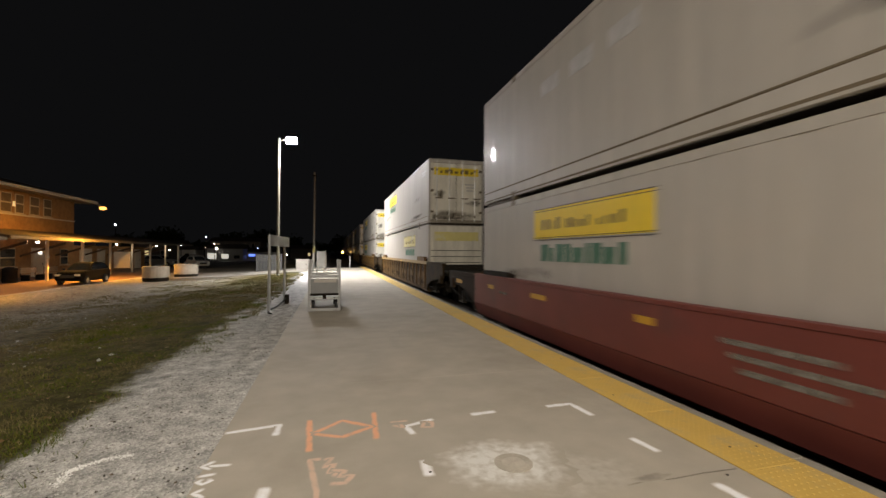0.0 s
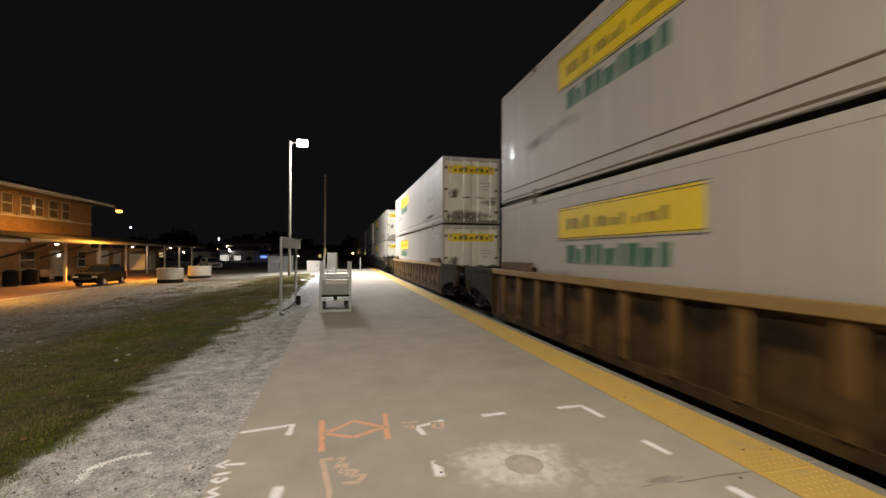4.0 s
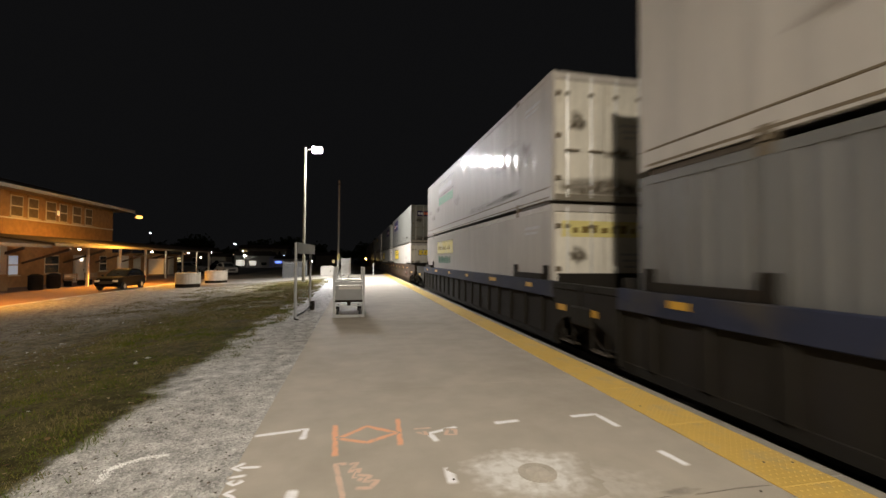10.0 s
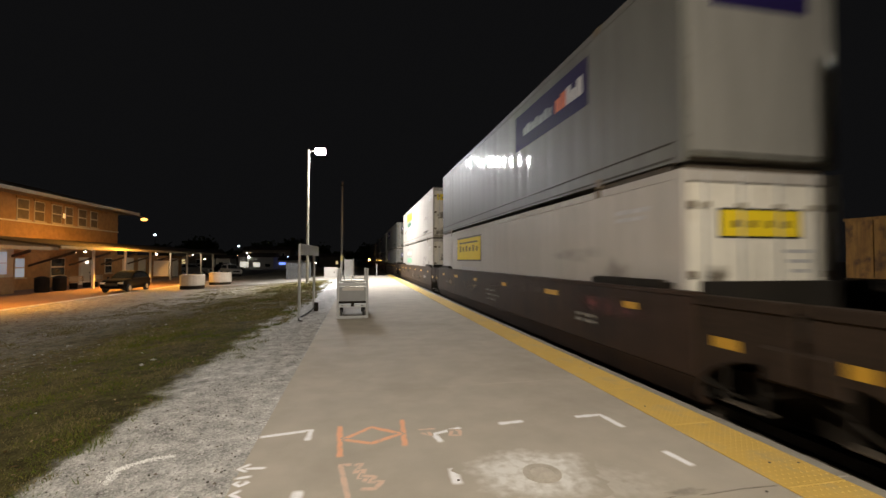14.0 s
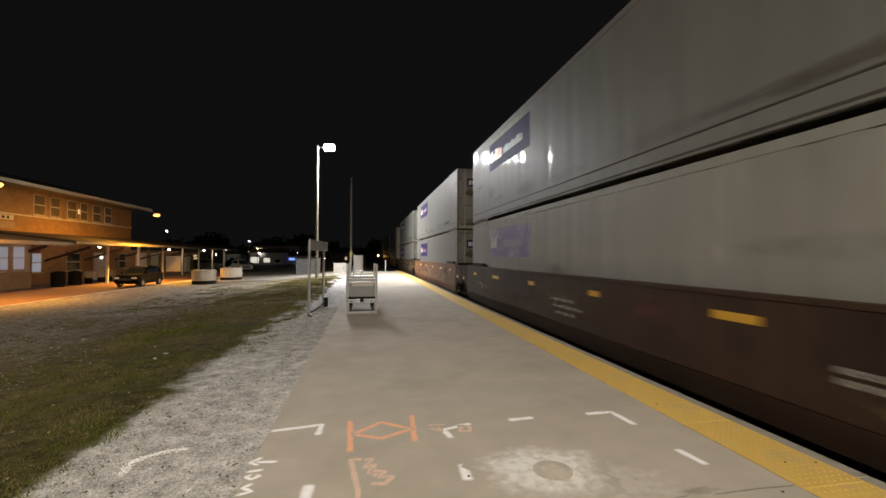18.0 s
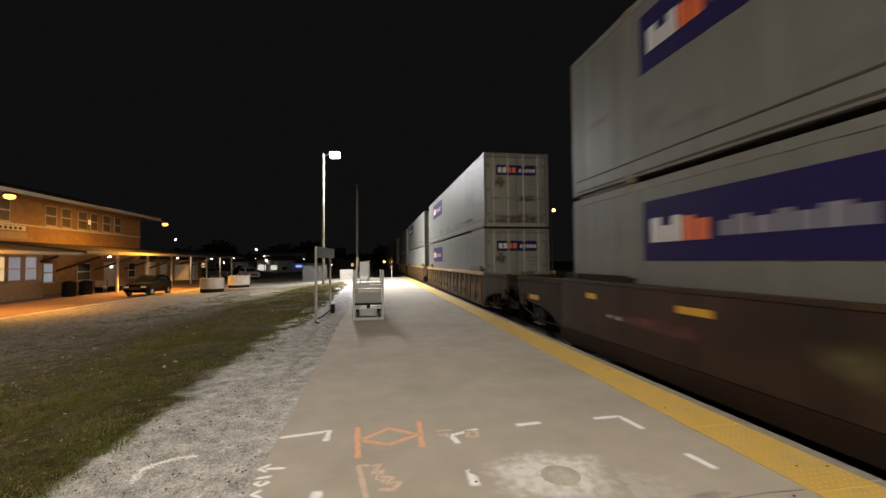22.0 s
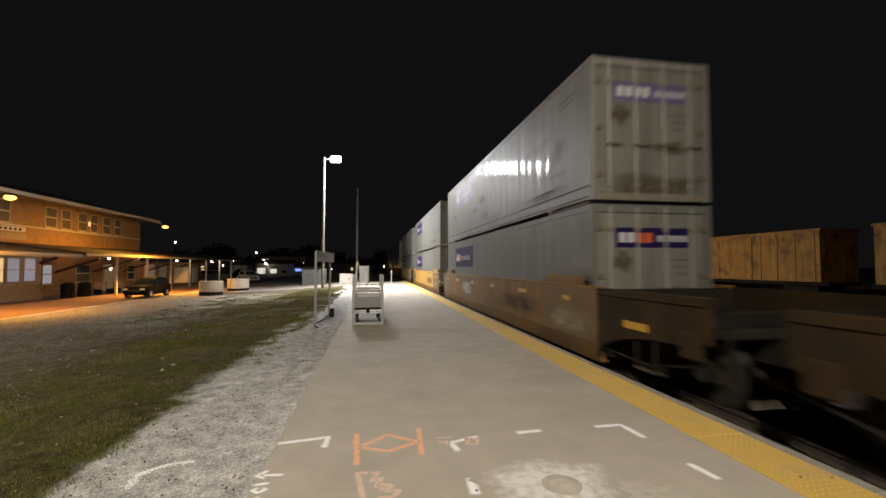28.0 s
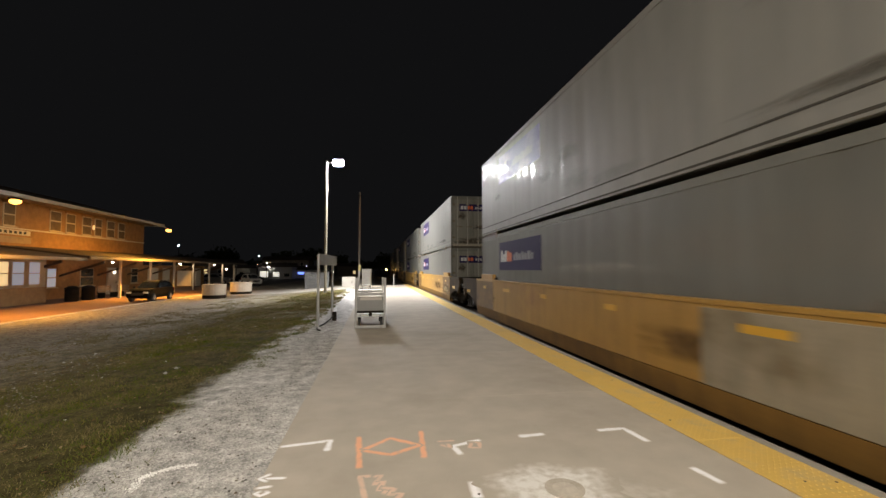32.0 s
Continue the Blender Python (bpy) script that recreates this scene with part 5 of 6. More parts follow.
def far_trees(name, spots, seed, label):
    """Dark tree line: trunks with crowns of many small leaf clumps."""
    rng = np.random.default_rng(seed)
    verts, faces = [], []
    for cx, cy, h, r in spots:
        for k in range(420):
            a, b, q = rng.uniform(0, 6.28), rng.normal(0, 0.5), rng.uniform() ** 0.5
            p = np.array((cx + r * q * math.cos(a), cy + r * q * math.sin(a), -0.6 + h * (0.62 + 0.22 * b)))
            if p[2] > h * 1.02 or p[2] < 0.2 * h:
                continue
            s = rng.uniform(0.2, 0.55)
            o = len(verts)
            d = rng.normal(0, s, (4, 3))
            verts += [tuple(p + d[i]) for i in range(4)]
            faces += [(o, o + 1, o + 2), (o, o + 2, o + 3), (o, o + 3, o + 1)]
        o = len(verts)
        for z, rr in ((-0.6, 0.3), (h * 0.6, 0.15)):
            verts += [(cx + rr * math.cos(2.09 * i), cy + rr * math.sin(2.09 * i), z) for i in range(3)]
        faces += [(o + i, o + (i + 1) % 3, o + 3 + (i + 1) % 3, o + 3 + i) for i in range(3)]
    me = raw_mesh(name, verts, faces, island_mat("night_leaves", [(0.02, 0.03, 0.012), (0.045, 0.06, 0.02), (0.03, 0.045, 0.018)]))
    tagged(new(name, me), label, "trees", kind="stuff")


far_trees("tree_line", [(-60 + 6.5 * k, 150 + 14 * math.sin(k * 2.1), 8 + 3 * math.sin(k * 1.3), 4.5) for k in range(14)] + [(8 + 9 * k, 170 + 10 * math.sin(k), 9, 5) for k in range(5)], 4, "dark distant trees behind the town")

# ======== freight yard behind the train ========
BOX_ORANGE = mat("faded_orange_boxcar", (0.34, 0.165, 0.03), 0.75, spread=0.3, scale=1.4, fine=18, bump=0.1, stain=(0.10, 0.05, 0.018), stain_scale=1.1, stain_at=0.52, streak=0.35)


def boxcar(y0, length, label, paint=None):
    paint = paint or BOX_ORANGE
    t = thing("boxcar", label, "boxcar", "yard boxcars", at=(30.0, y0, -0.3))
    bar("body", -1.5, 1.5, 0.3, length - 0.3, 1.0, 4.35, paint, t)
    bar("roof", -1.55, 1.55, 0.2, length - 0.2, 4.35, 4.5, paint, t)
    bar("underframe", -1.3, 1.3, 0, length, 0.75, 1.0, STEEL_DARK, t)
    bar("door", -1.56, -1.5, length / 2 - 1.6, length / 2 + 1.6, 1.05, 4.2, paint, t)
    for k in range(int(length / 1.3)):
        bar("side_rib", -1.55, -1.5, 0.6 + 1.3 * k, 0.72 + 1.3 * k, 1.05, 4.3, paint, t)
    for yy in (2.0, length - 2.0):
        part("truck", box(2.2, 2.4, 0.5, STEEL_DARK, 0.03), None, t, at=(0, yy, 0.25))
        for dy in (-0.9, 0.9):
            part("wheel", lathe_bm([(0.42, -0.75), (0.42, -0.62), (0.1, -0.6), (0.1, 0.6), (0.42, 0.62), (0.42, 0.75)], 18), WHEEL_STEEL, t, at=(0, yy + dy, 0.42), turn=(0, 90, 0))
    return t


for y0, ln in ((-8.5, 14.0), (6.2, 14.0), (22.6, 13.7)):
    boxcar(y0, ln, "faded orange boxcar parked in the dark yard")
boxcar(38.2, 14.0, "dark blue boxcar parked behind the orange ones", mat("faded_blue_boxcar", (0.010, 0.020, 0.062), 0.7, spread=0.3, scale=1.0, fine=18, bump=0.1, stain=(0.03, 0.035, 0.06), stain_scale=0.7, stain_at=0.5))
shed = town_house(44, 62, 9, 14, 4.2, mat("sooty_boards", (0.03, 0.027, 0.024), 0.95, spread=0.3, fine=20, gloss=0.1), "dark gabled shed beside the freight yard")
yl = thing("yard_lamp", "sodium yard lamp on a tall pole", "floodlight", at=(20.0, 45, -0.6))
part("pole", tube_bm([(0, 0, 0), (0, 0, 8.0)], 0.09, 8), STEEL_DARK, yl)
part("bulb", lathe_bm([(0.02, -0.15), (0.15, -0.1), (0.18, 0.0), (0.1, 0.1)], 10), glow("yard_bulb", (1.0, 0.5, 0.12), 40), yl, at=(0.2, 0, 8.0))
lamp("yard_light", (20.2, 45, 7.7), 1750, SODIUM, 0.2)


# ======== the train ========
TRACK_X, BOX_L, HALF = 5.54, 16.15, 1.30
LOW_Z, UP_Z, BOX_H = 0.08, 3.045, 2.88
RAIL_TOP = -0.20


def side_wall_bm(pitch, flat, bow):
    """Long side of sheets that bow in a little between upright posts; lies in the plane x = 0, outside towards -x."""
    prof = [(0.16, 0.0)]
    y = 0.16
    k = 0
    while y + pitch < BOX_L - 0.16:
        sag = bow * (0.75 + 0.5 * math.sin(2.3 * k + 1.1 * math.sin(k)))
        for u in (0.1, 0.25, 0.4, 0.5, 0.6, 0.75, 0.9):
            prof.append((y + flat + (pitch - 2 * flat) * u, sag * math.sin(math.pi * u) ** 2))
        y += pitch
        k += 1
        prof += [(y - flat, 0.0), (y + flat, 0.0)]
    prof.append((BOX_L - 0.16, 0.0))
    bm = bmesh.new()
    z0, z1 = 0.318, BOX_H - 0.12
    a = [bm.verts.new((x, y, z0)) for y, x in prof]
    b = [bm.verts.new((x, y, z1)) for y, x in prof]
    c = [bm.verts.new((0.05, y, z0)) for y, x in (prof[0], prof[-1])]
    d = [bm.verts.new((0.05, y, z1)) for y, x in (prof[0], prof[-1])]
    for k in range(len(prof) - 1):
        bm.faces.new((a[k], b[k], b[k + 1], a[k + 1])).smooth = True
    bm.faces.new((c[0], c[1], d[1], d[0]))
    return bm


WALLS = {}


def wall_mesh(style, material):
    key = (style, material.name)
    if key not in WALLS:
        p, g, d = {"plate": (0.606, 0.03, 0.0085), "post": (0.606, 0.05, 0.0105), "corrugated": (0.28, 0.05, 0.03)}[style]
        me = bpy.data.meshes.new("side_wall")
        bm = side_wall_bm(p, g, d)
        bm.to_mesh(me)
        bm.free()
        me.materials.append(material)
        WALLS[key] = me
    return WALLS[key]


DECAL_SIDE = [-1]


def side_decal(t, y0, y1, z0, z1, material, label="", name="banner", lift=0.004):
    """A flat decal on the long side that faces the platform; y counts from the door end."""
    for sx in DECAL_SIDE:
        part(name, box(0.002 + 2 * lift, y1 - y0, z1 - z0, material), None, t, label, at=(sx * HALF, (y0 + y1) / 2, z0))


def side_blob(t, cy, cz, ry, rz, material, seed, name="grime_patch", out=HALF + 0.0145):
    """Ragged grime patch on the side that faces the platform, thinning out to its edge."""
    n, verts, faces, fade = 40, [(0, cy, cz)], [], [1.0]
    for ring, f in ((0.5, 0.9), (1.0, 0.0)):
        for k in range(n):
            a = 2 * math.pi * k / n
            r = ring * (1 + 0.5 * noise.noise((1.8 * math.cos(a) + seed, 1.8 * math.sin(a), seed)))
            verts.append((0, cy + r * ry * math.cos(a), cz + r * rz * math.sin(a)))
            fade.append(f)
    faces += [(0, 1 + (k + 1) % n, 1 + k) for k in range(n)]
    faces += [(1 + k, 1 + (k + 1) % n, 1 + n + (k + 1) % n, 1 + n + k) for k in range(n)]
    part(name, spray_mesh(name, verts, faces, fade, material), None, t, at=(-out, 0, 0))


def end_blob(t, cx, cz, rx, rz, material, seed):
    """Ragged grime patch on the doors."""
    n, verts, faces, fade = 32, [(cx, 0, cz)], [], [1.0]
    for ring, f in ((0.5, 0.85), (1.0, 0.0)):
        for k in range(n):
            a = 2 * math.pi * k / n
            r = ring * (1 + 0.6 * noise.noise((1.8 * math.cos(a) + seed, 1.8 * math.sin(a), seed)))
            verts.append((min(1.18, max(-1.18, cx + r * rx * math.cos(a))), 0, max(0.16, cz + r * rz * math.sin(a))))
            fade.append(f)
    faces += [(0, 1 + k, 1 + (k + 1) % n) for k in range(n)]
    faces += [(1 + k, 1 + n + k, 1 + n + (k + 1) % n, 1 + (k + 1) % n) for k in range(n)]
    part("door_grime", spray_mesh("door_grime", verts, faces, fade, material), None, t, "brown and black road grime", at=(0, 0.0485, 0))


def banner_yellow(t, ground_mat, ink, letters, low):
    """Yellow banner with black rules and unreadable dark bars, green bars below it."""
    side_decal(t, 9.60, 13.08, 1.92 + low, 2.52 + low, ground_mat, "yellow banner with black rules and dark bars")
    for z in (2.535, 2.485, 1.945, 1.895):
        side_decal(t, 9.55, 13.1, z + low - 0.012, z + low, D_BLACK, name="rule", lift=0.006)
    rng = random.Random(5)
    y = 12.75
    for k in range(13):
        w = rng.uniform(0.06, 0.14)
        side_decal(t, y - w, y, 2.10 + low, 2.10 + low + rng.uniform(0.10, 0.24), ink, name="letter_bar", lift=0.007)
        y -= w + (rng.uniform(0.05, 0.10) if k not in (3, 8) else 0.22)
    y = 12.78
    for k in range(9):
        w = (0.30, 0.16, 0.27, 0.20, 0.31, 0.12, 0.26, 0.29, 0.18)[k]
        side_decal(t, y - w, y, 1.46 + low, 1.80 + low - 0.07 * (k % 3 == 1), letters, name="letter_bar")
        y -= w + (0.05, 0.09, 0.06)[k % 3]


def banner_purple(t, ground_mat, first, second):
    """Dark violet banner with white, orange and pale blocks for its letters."""
    side_decal(t, 10.10, 13.80, 1.62, 2.55, ground_mat, "dark violet banner with white and orange blocks")
    y = 13.62
    for k, (w, h, m) in enumerate(((0.22, 0.37, first), (0.18, 0.24, first), (0.18, 0.37, first), (0.22, 0.34, second), (0.22, 0.28, second))):
        side_decal(t, y - w, y, 1.90, 1.90 + h, m, name="letter_bar", lift=0.006)
        y -= w + 0.03
    y -= 0.15
    for k in range(7):
        w = 0.15 + 0.05 * (k % 3)
        side_decal(t, y - w, y, 1.93, 2.12 + 0.05 * (k % 2), D_DIM, name="letter_bar", lift=0.006)
        y -= w + 0.05


def container(kind):
    """A 53-foot container; its doors face -y, its origin lies under the middle of the door end."""
    paint, style, label = {
        "yellow": (C_WHITE, "plate", "white 53-foot container with a yellow banner and green bars"),
        "yellow_old": (C_WHITE, "post", "white 53-foot container with a faded yellow banner"),
        "sign": (C_WHITE, "plate", "white 53-foot container with a black-edged yellow panel"),
        "green": (C_WHITE, "post", "white 53-foot container with grey and light green bars"),
        "plain": (C_WHITE, "plate", "plain white 53-foot container with small grey marks"),
        "blue": (C_DULL, "corrugated", "dull grey container with large blue letter shapes"),
        "purple": (C_GREY, "post", "silver grey 53-foot container with a dark violet banner"),
        "faded": (C_PALE, "post", "pale grey 53-foot container with a faded violet banner"),
    }[kind]
    seam = C_SEAM if paint is C_WHITE else C_SEAM_DARK
    t = thing("container", label, "shipping container", "train containers")
    for sx in (-1, 1):
        part("side_wall", wall_mesh(style, paint), None, t, at=(-HALF if sx < 0 else HALF, 0 if sx < 0 else BOX_L, 0), turn=(0, 0, 0 if sx < 0 else 180))
        x0, x1 = sorted((sx * (HALF - 0.06), sx * (HALF + 0.006)))
        bar("top_rail", x0, x1, 0.12, BOX_L - 0.12, BOX_H - 0.13, BOX_H, paint, t)
        x0, x1 = sorted((sx * (HALF - 0.08), sx * (HALF + 0.004)))
        bar("bottom_rail", x0, x1, 0.14, BOX_L - 0.14, 0.02, 0.288, paint, t)
        if sx == DECAL_SIDE[0]:
            x0, x1 = sorted((sx * (HALF - 0.06), sx * (HALF + 0.012)))
            bar("seam_strip", x0, x1, 0.14, BOX_L - 0.14, 0.284, 0.316, seam, t, "grimy tan seam above the bottom rail")
            x0, x1 = sorted((sx * (HALF - 0.06), sx * (HALF + 0.0065)))
            bar("lower_seam", x0, x1, 0.15, BOX_L - 0.15, 0.055, 0.10, seam, t)
            for ya, yb in ((0.2, 1.88), (BOX_L - 1.88, BOX_L - 0.2)):
                bar("end_beam", -HALF + 0.03, HALF - 0.03, ya, yb, -0.075, 0.018, C_BEAM, t, "brown beam under the end of the container")
        for y in (0.08, BOX_L - 0.08):
            bar("corner_post", sx * HALF - 0.09 * (sx > 0) + 0.008 * sx, sx * HALF + 0.09 * (sx < 0) + 0.008 * sx, y - 0.08, y + 0.08, 0.0, BOX_H + 0.002, paint, t)
        for y in (2.0, BOX_L - 2.0) if sx == DECAL_SIDE[0] else ():
            bar("frame_post", sx * HALF - 0.05 * (sx > 0) + 0.005 * sx, sx * HALF + 0.05 * (sx < 0) + 0.005 * sx, y - 0.12, y + 0.12, 0.25, BOX_H - 0.11, paint, t)
            bar("casting", sx * HALF - 0.16 * (sx > 0) + 0.012 * sx, sx * HALF + 0.16 * (sx < 0) + 0.012 * sx, y - 0.09, y + 0.09, -0.05, 0.13, C_SEAM, t)
            bar("casting", sx * HALF - 0.16 * (sx > 0) + 0.012 * sx, sx * HALF + 0.16 * (sx < 0) + 0.012 * sx, y - 0.09, y + 0.09, BOX_H - 0.12, BOX_H + 0.018, C_SEAM, t)
    bar("roof", -HALF + 0.05, HALF - 0.05, 0.1, BOX_L - 0.1, BOX_H - 0.04, BOX_H - 0.01, paint, t)
    bar("floor", -HALF + 0.05, HALF - 0.05, 0.1, BOX_L - 0.1, 0.08, 0.16, C_RAIL, t)
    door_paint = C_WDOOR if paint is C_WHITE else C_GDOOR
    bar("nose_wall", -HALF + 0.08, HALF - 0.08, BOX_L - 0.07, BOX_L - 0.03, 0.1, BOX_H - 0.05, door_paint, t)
    if DECAL_SIDE[0] > 0 and kind == "purple":
        part("nose_sheet", box(2.34, 0.012, 2.55, C_PALE), None, t, "pale grimy end panel", at=(0, BOX_L - 0.006, 0.16))
        part("end_banner", box(1.62, 0.006, 0.40, D_PURPLE), None, t, "violet banner across the end", at=(0, BOX_L + 0.004, 2.2))
    for k in range(6):
        bar("nose_rib", -HALF + 0.12, HALF - 0.12, BOX_L - 0.03, BOX_L - 0.012, 0.35 + 0.27 * k, 0.38 + 0.27 * k, C_GASKET, t)
    bar("door_header", -HALF + 0.09, HALF - 0.09, 0.02, 0.12, BOX_H - 0.16, BOX_H, paint, t)
    bar("door_sill", -HALF + 0.09, HALF - 0.09, 0.02, 0.12, 0.0, 0.14, C_RAIL, t)
    for sx in (-1, 1):
        x0, x1 = sorted((sx * 0.012, sx * (HALF - 0.1)))
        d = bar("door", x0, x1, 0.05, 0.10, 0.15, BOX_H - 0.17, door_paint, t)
        w = x1 - x0
        for dx in (-0.27, 0.22):
            part("lock_rod", tube_bm([(dx * w, -0.055, -0.08), (dx * w, -0.055, BOX_H - 0.2)], 0.02, 8), GALV if paint is C_WHITE else C_ROD, d)
            part("rod_handle", box(0.34, 0.03, 0.045, C_SEAM, 0.006), None, d, at=(dx * w + 0.1, -0.075, 0.95))
            for z in (0.1, 2.2):
                part("rod_guide", box(0.11, 0.06, 0.09, C_RAIL, 0.01), None, d, at=(dx * w, -0.05, z))
        for z in (0.3, 1.25, 2.2):
            part("hinge", box(0.14, 0.05, 0.10, C_SEAM, 0.01), None, d, at=(sx * (w / 2 - 0.05), -0.045, z))
        part("gasket", box(w + 0.016, 0.012, BOX_H - 0.31, C_GASKET), None, d, at=(0, 0.03, -0.005))
    seed = 3.7 * len(kind) + ord(kind[0])
    shift = 0.25 * math.sin(seed)
    end_blob(t, -0.72 + 0.3 * shift, 1.55 + shift, 0.26, 0.24, GRIME_DOOR, seed)
    end_blob(t, 0.62 - shift, 1.02 + 0.4 * shift, 0.46, 0.17, GRIME_DOOR, seed + 4)
    end_blob(t, -0.2 + shift, 0.26, 1.35, 0.30, GRIME_DOOR, seed + 9)
    # small grey stencils
    for k in range(3):
        part("stencil", box(0.5 - 0.1 * k, 0.004, 0.05, D_GREY if paint is C_WHITE else D_SMOKE), None, t, at=(0.65, 0.047, 1.75 - 0.14 * k))
    ink = D_GREY if paint is C_WHITE else D_SMOKE
    side_decal(t, 0.65, 1.5, 2.38, 2.45, ink, name="stencil")
    side_decal(t, 0.75, 1.5, 2.26, 2.32, ink, name="stencil")
    if kind in ("yellow", "yellow_old"):
        gm = D_YELLOW if kind == "yellow" else D_PALE
        banner_yellow(t, gm, D_INK, D_GREEN, 0)
        part("end_banner", box(2.1, 0.006, 0.36, gm), None, t, "yellow banner across the doors", at=(0, 0.046, 2.16))
        for k in range(7):
            part("letter_bar", box(0.12 + 0.05 * (k % 2), 0.004, 0.12 + 0.03 * (k % 3), D_INK), None, t, at=(-0.72 + 0.24 * k, 0.041, 2.25))
        part("end_banner", box(2.1, 0.006, 0.40, gm), None, t, at=(0, BOX_L - 0.008, 2.16))
    elif kind == "sign":
        side_decal(t, 9.42, 13.0, 1.60, 2.56, D_BLACK, "yellow panel with a black border")
        side_decal(t, 9.46, 12.96, 1.66, 2.50, D_YELLOW, lift=0.006)
        for k in range(6):
            side_decal(t, 9.8 + 0.5 * k, 10.05 + 0.5 * k, 1.98, 2.16 + 0.05 * (k % 2), D_INK, name="letter_bar", lift=0.008)
        side_decal(t, 9.8, 12.6, 2.30, 2.36, D_BLACK, name="rule", lift=0.008)
        for k in range(8):
            side_decal(t, 10.0 + 0.3 * k, 10.2 + 0.3 * k, 1.22, 1.38, D_GREY, name="letter_bar")
        part("end_panel", box(1.4, 0.006, 0.42, D_BLACK), None, t, "yellow panel with a black border on the doors", at=(0, 0.046, 1.95))
        part("end_panel", box(1.33, 0.006, 0.36, D_YELLOW), None, t, at=(0, 0.043, 1.98))
        for k in range(4):
            part("letter_bar", box(0.11, 0.004, 0.10, D_INK), None, t, at=(-0.42 + 0.28 * k, 0.039, 2.10))
    elif kind == "green":
        for z in (2.535, 2.46, 1.93, 1.88):
            side_decal(t, 9.55, 13.1, z - 0.012, z, D_BLACK, name="rule")
        y = 12.75
        for k in range(7):
            side_decal(t, y - 0.3, y, 2.05, 2.28 + 0.05 * (k % 2), D_GREY, name="letter_bar")
            y -= 0.42
        y = 12.8
        for k in range(10):
            side_decal(t, y - 0.24, y, 1.42, 1.80, D_LGREEN, name="letter_bar")
            y -= 0.32
    elif kind == "blue":
        y = 11.60
        for k, (w, n, h) in enumerate(((1.55, 3, 1.08), (0.95, 2, 0.78), (0.34, 1, 1.0), (0.85, 2, 0.78), (0.98, 2, 0.78), (0.98, 2, 0.80))):
            wide = w / (n + 0.45 * (n - 1))
            for j in range(n):
                ya = y - w + 1.45 * wide * j
                side_decal(t, ya, ya + wide, 1.06, 1.06 + h, D_BLUE, "upright solid blue bar" if k + j == 0 else "", "letter_bar", 0.006)
            y -= w + 0.24
        for k in range(5):
            part("letter_bar", box(0.22, 0.004, 0.2, D_BLUE), None, t, at=(-0.6 + 0.3 * k, 0.045, 2.2))
    elif kind in ("purple", "faded"):
        gm = D_PURPLE if kind == "purple" else D_FADED
        banner_purple(t, gm, D_WHITE if kind == "purple" else C_WHITE, D_ORANGE if kind == "purple" else D_FADED)
        part("end_banner", box(1.62, 0.006, 0.40, gm), None, t, "violet banner across the doors", at=(0, 0.046, 2.02))
        for k in range(4):
            part("letter_bar", box(0.15, 0.004, 0.2, D_WHITE if k < 2 or kind == "faded" else D_ORANGE), None, t, at=(-0.66 + 0.19 * k, 0.041, 2.12))
        for k in range(5):
            part("letter_bar", box(0.1, 0.004, 0.13, D_GREY), None, t, at=(0.16 + 0.14 * k, 0.041, 2.14))
    else:
        for k in range(3):
            side_decal(t, 9.9 + 1.1 * k, 10.6 + 1.1 * k, 1.9, 2.2, D_GREY, name="stencil")
    rng = random.Random(kind + "grime")
    for k in range(5):
        y, z = rng.uniform(0.9, BOX_L - 1.0), rng.uniform(0.45, 1.4)
        side_blob(t, y, z, rng.uniform(0.2, 0.9), rng.uniform(0.08, 0.22), GRIME_BROWN if k % 3 == 0 else GRIME_GREY, rng.uniform(0, 50))
    for k in range(2):
        side_blob(t, rng.uniform(2.2, 8.5), rng.uniform(0.3, 0.5), rng.uniform(0.8, 1.6), 0.13, GRIME_GREY, rng.uniform(0, 50))
    side_blob(t, rng.uniform(2.6, 4.5), 0.46, 1.5, 0.10, GRIME_SEAM, rng.uniform(0, 50))
    if kind in ("sign", "green", "faded"):
        side_blob(t, 1.5, 1.35, 0.5, 0.35, GRIME_BROWN, 7.0)
        side_blob(t, 2.9, 1.75, 1.1, 0.16, GRIME_GREY, 9.0)
    return t


def truck_part(parent, y, label=""):
    """A two-axle freight truck. Returns its wheelsets."""
    tr = part("truck", box(2.0, 0.35, 0.3, STEEL_DARK, 0.03), None, parent, label, at=(0, y, RAIL_TOP + 0.32))
    sets = []
    for sx in (-1, 1):
        bm = prism_bm([(-1.15, 0.12), (-1.15, 0.34), (-0.55, 0.40), (-0.35, 0.52), (0.35, 0.52), (0.55, 0.40), (1.15, 0.34), (1.15, 0.12), (0.6, 0.14), (0.35, -0.06), (-0.35, -0.06), (-0.6, 0.14)], -0.07, 0.07)
        part("side_frame", bm, STEEL_DARK, tr, at=(sx * 1.02, 0, -0.06))
        for dy in (-0.15, 0, 0.15) if sx < 0 else ():
            part("spring", lathe_bm([(0.06, 0), (0.06, 0.22)], 8), WHEEL_STEEL, tr, at=(sx * 1.02, dy, 0.0))
    for dy in (-0.89, 0.89):
        ws = part("wheelset", WHEELSET, None, tr, at=(0, dy, 0.10))
        sets.append(ws)
    return sets


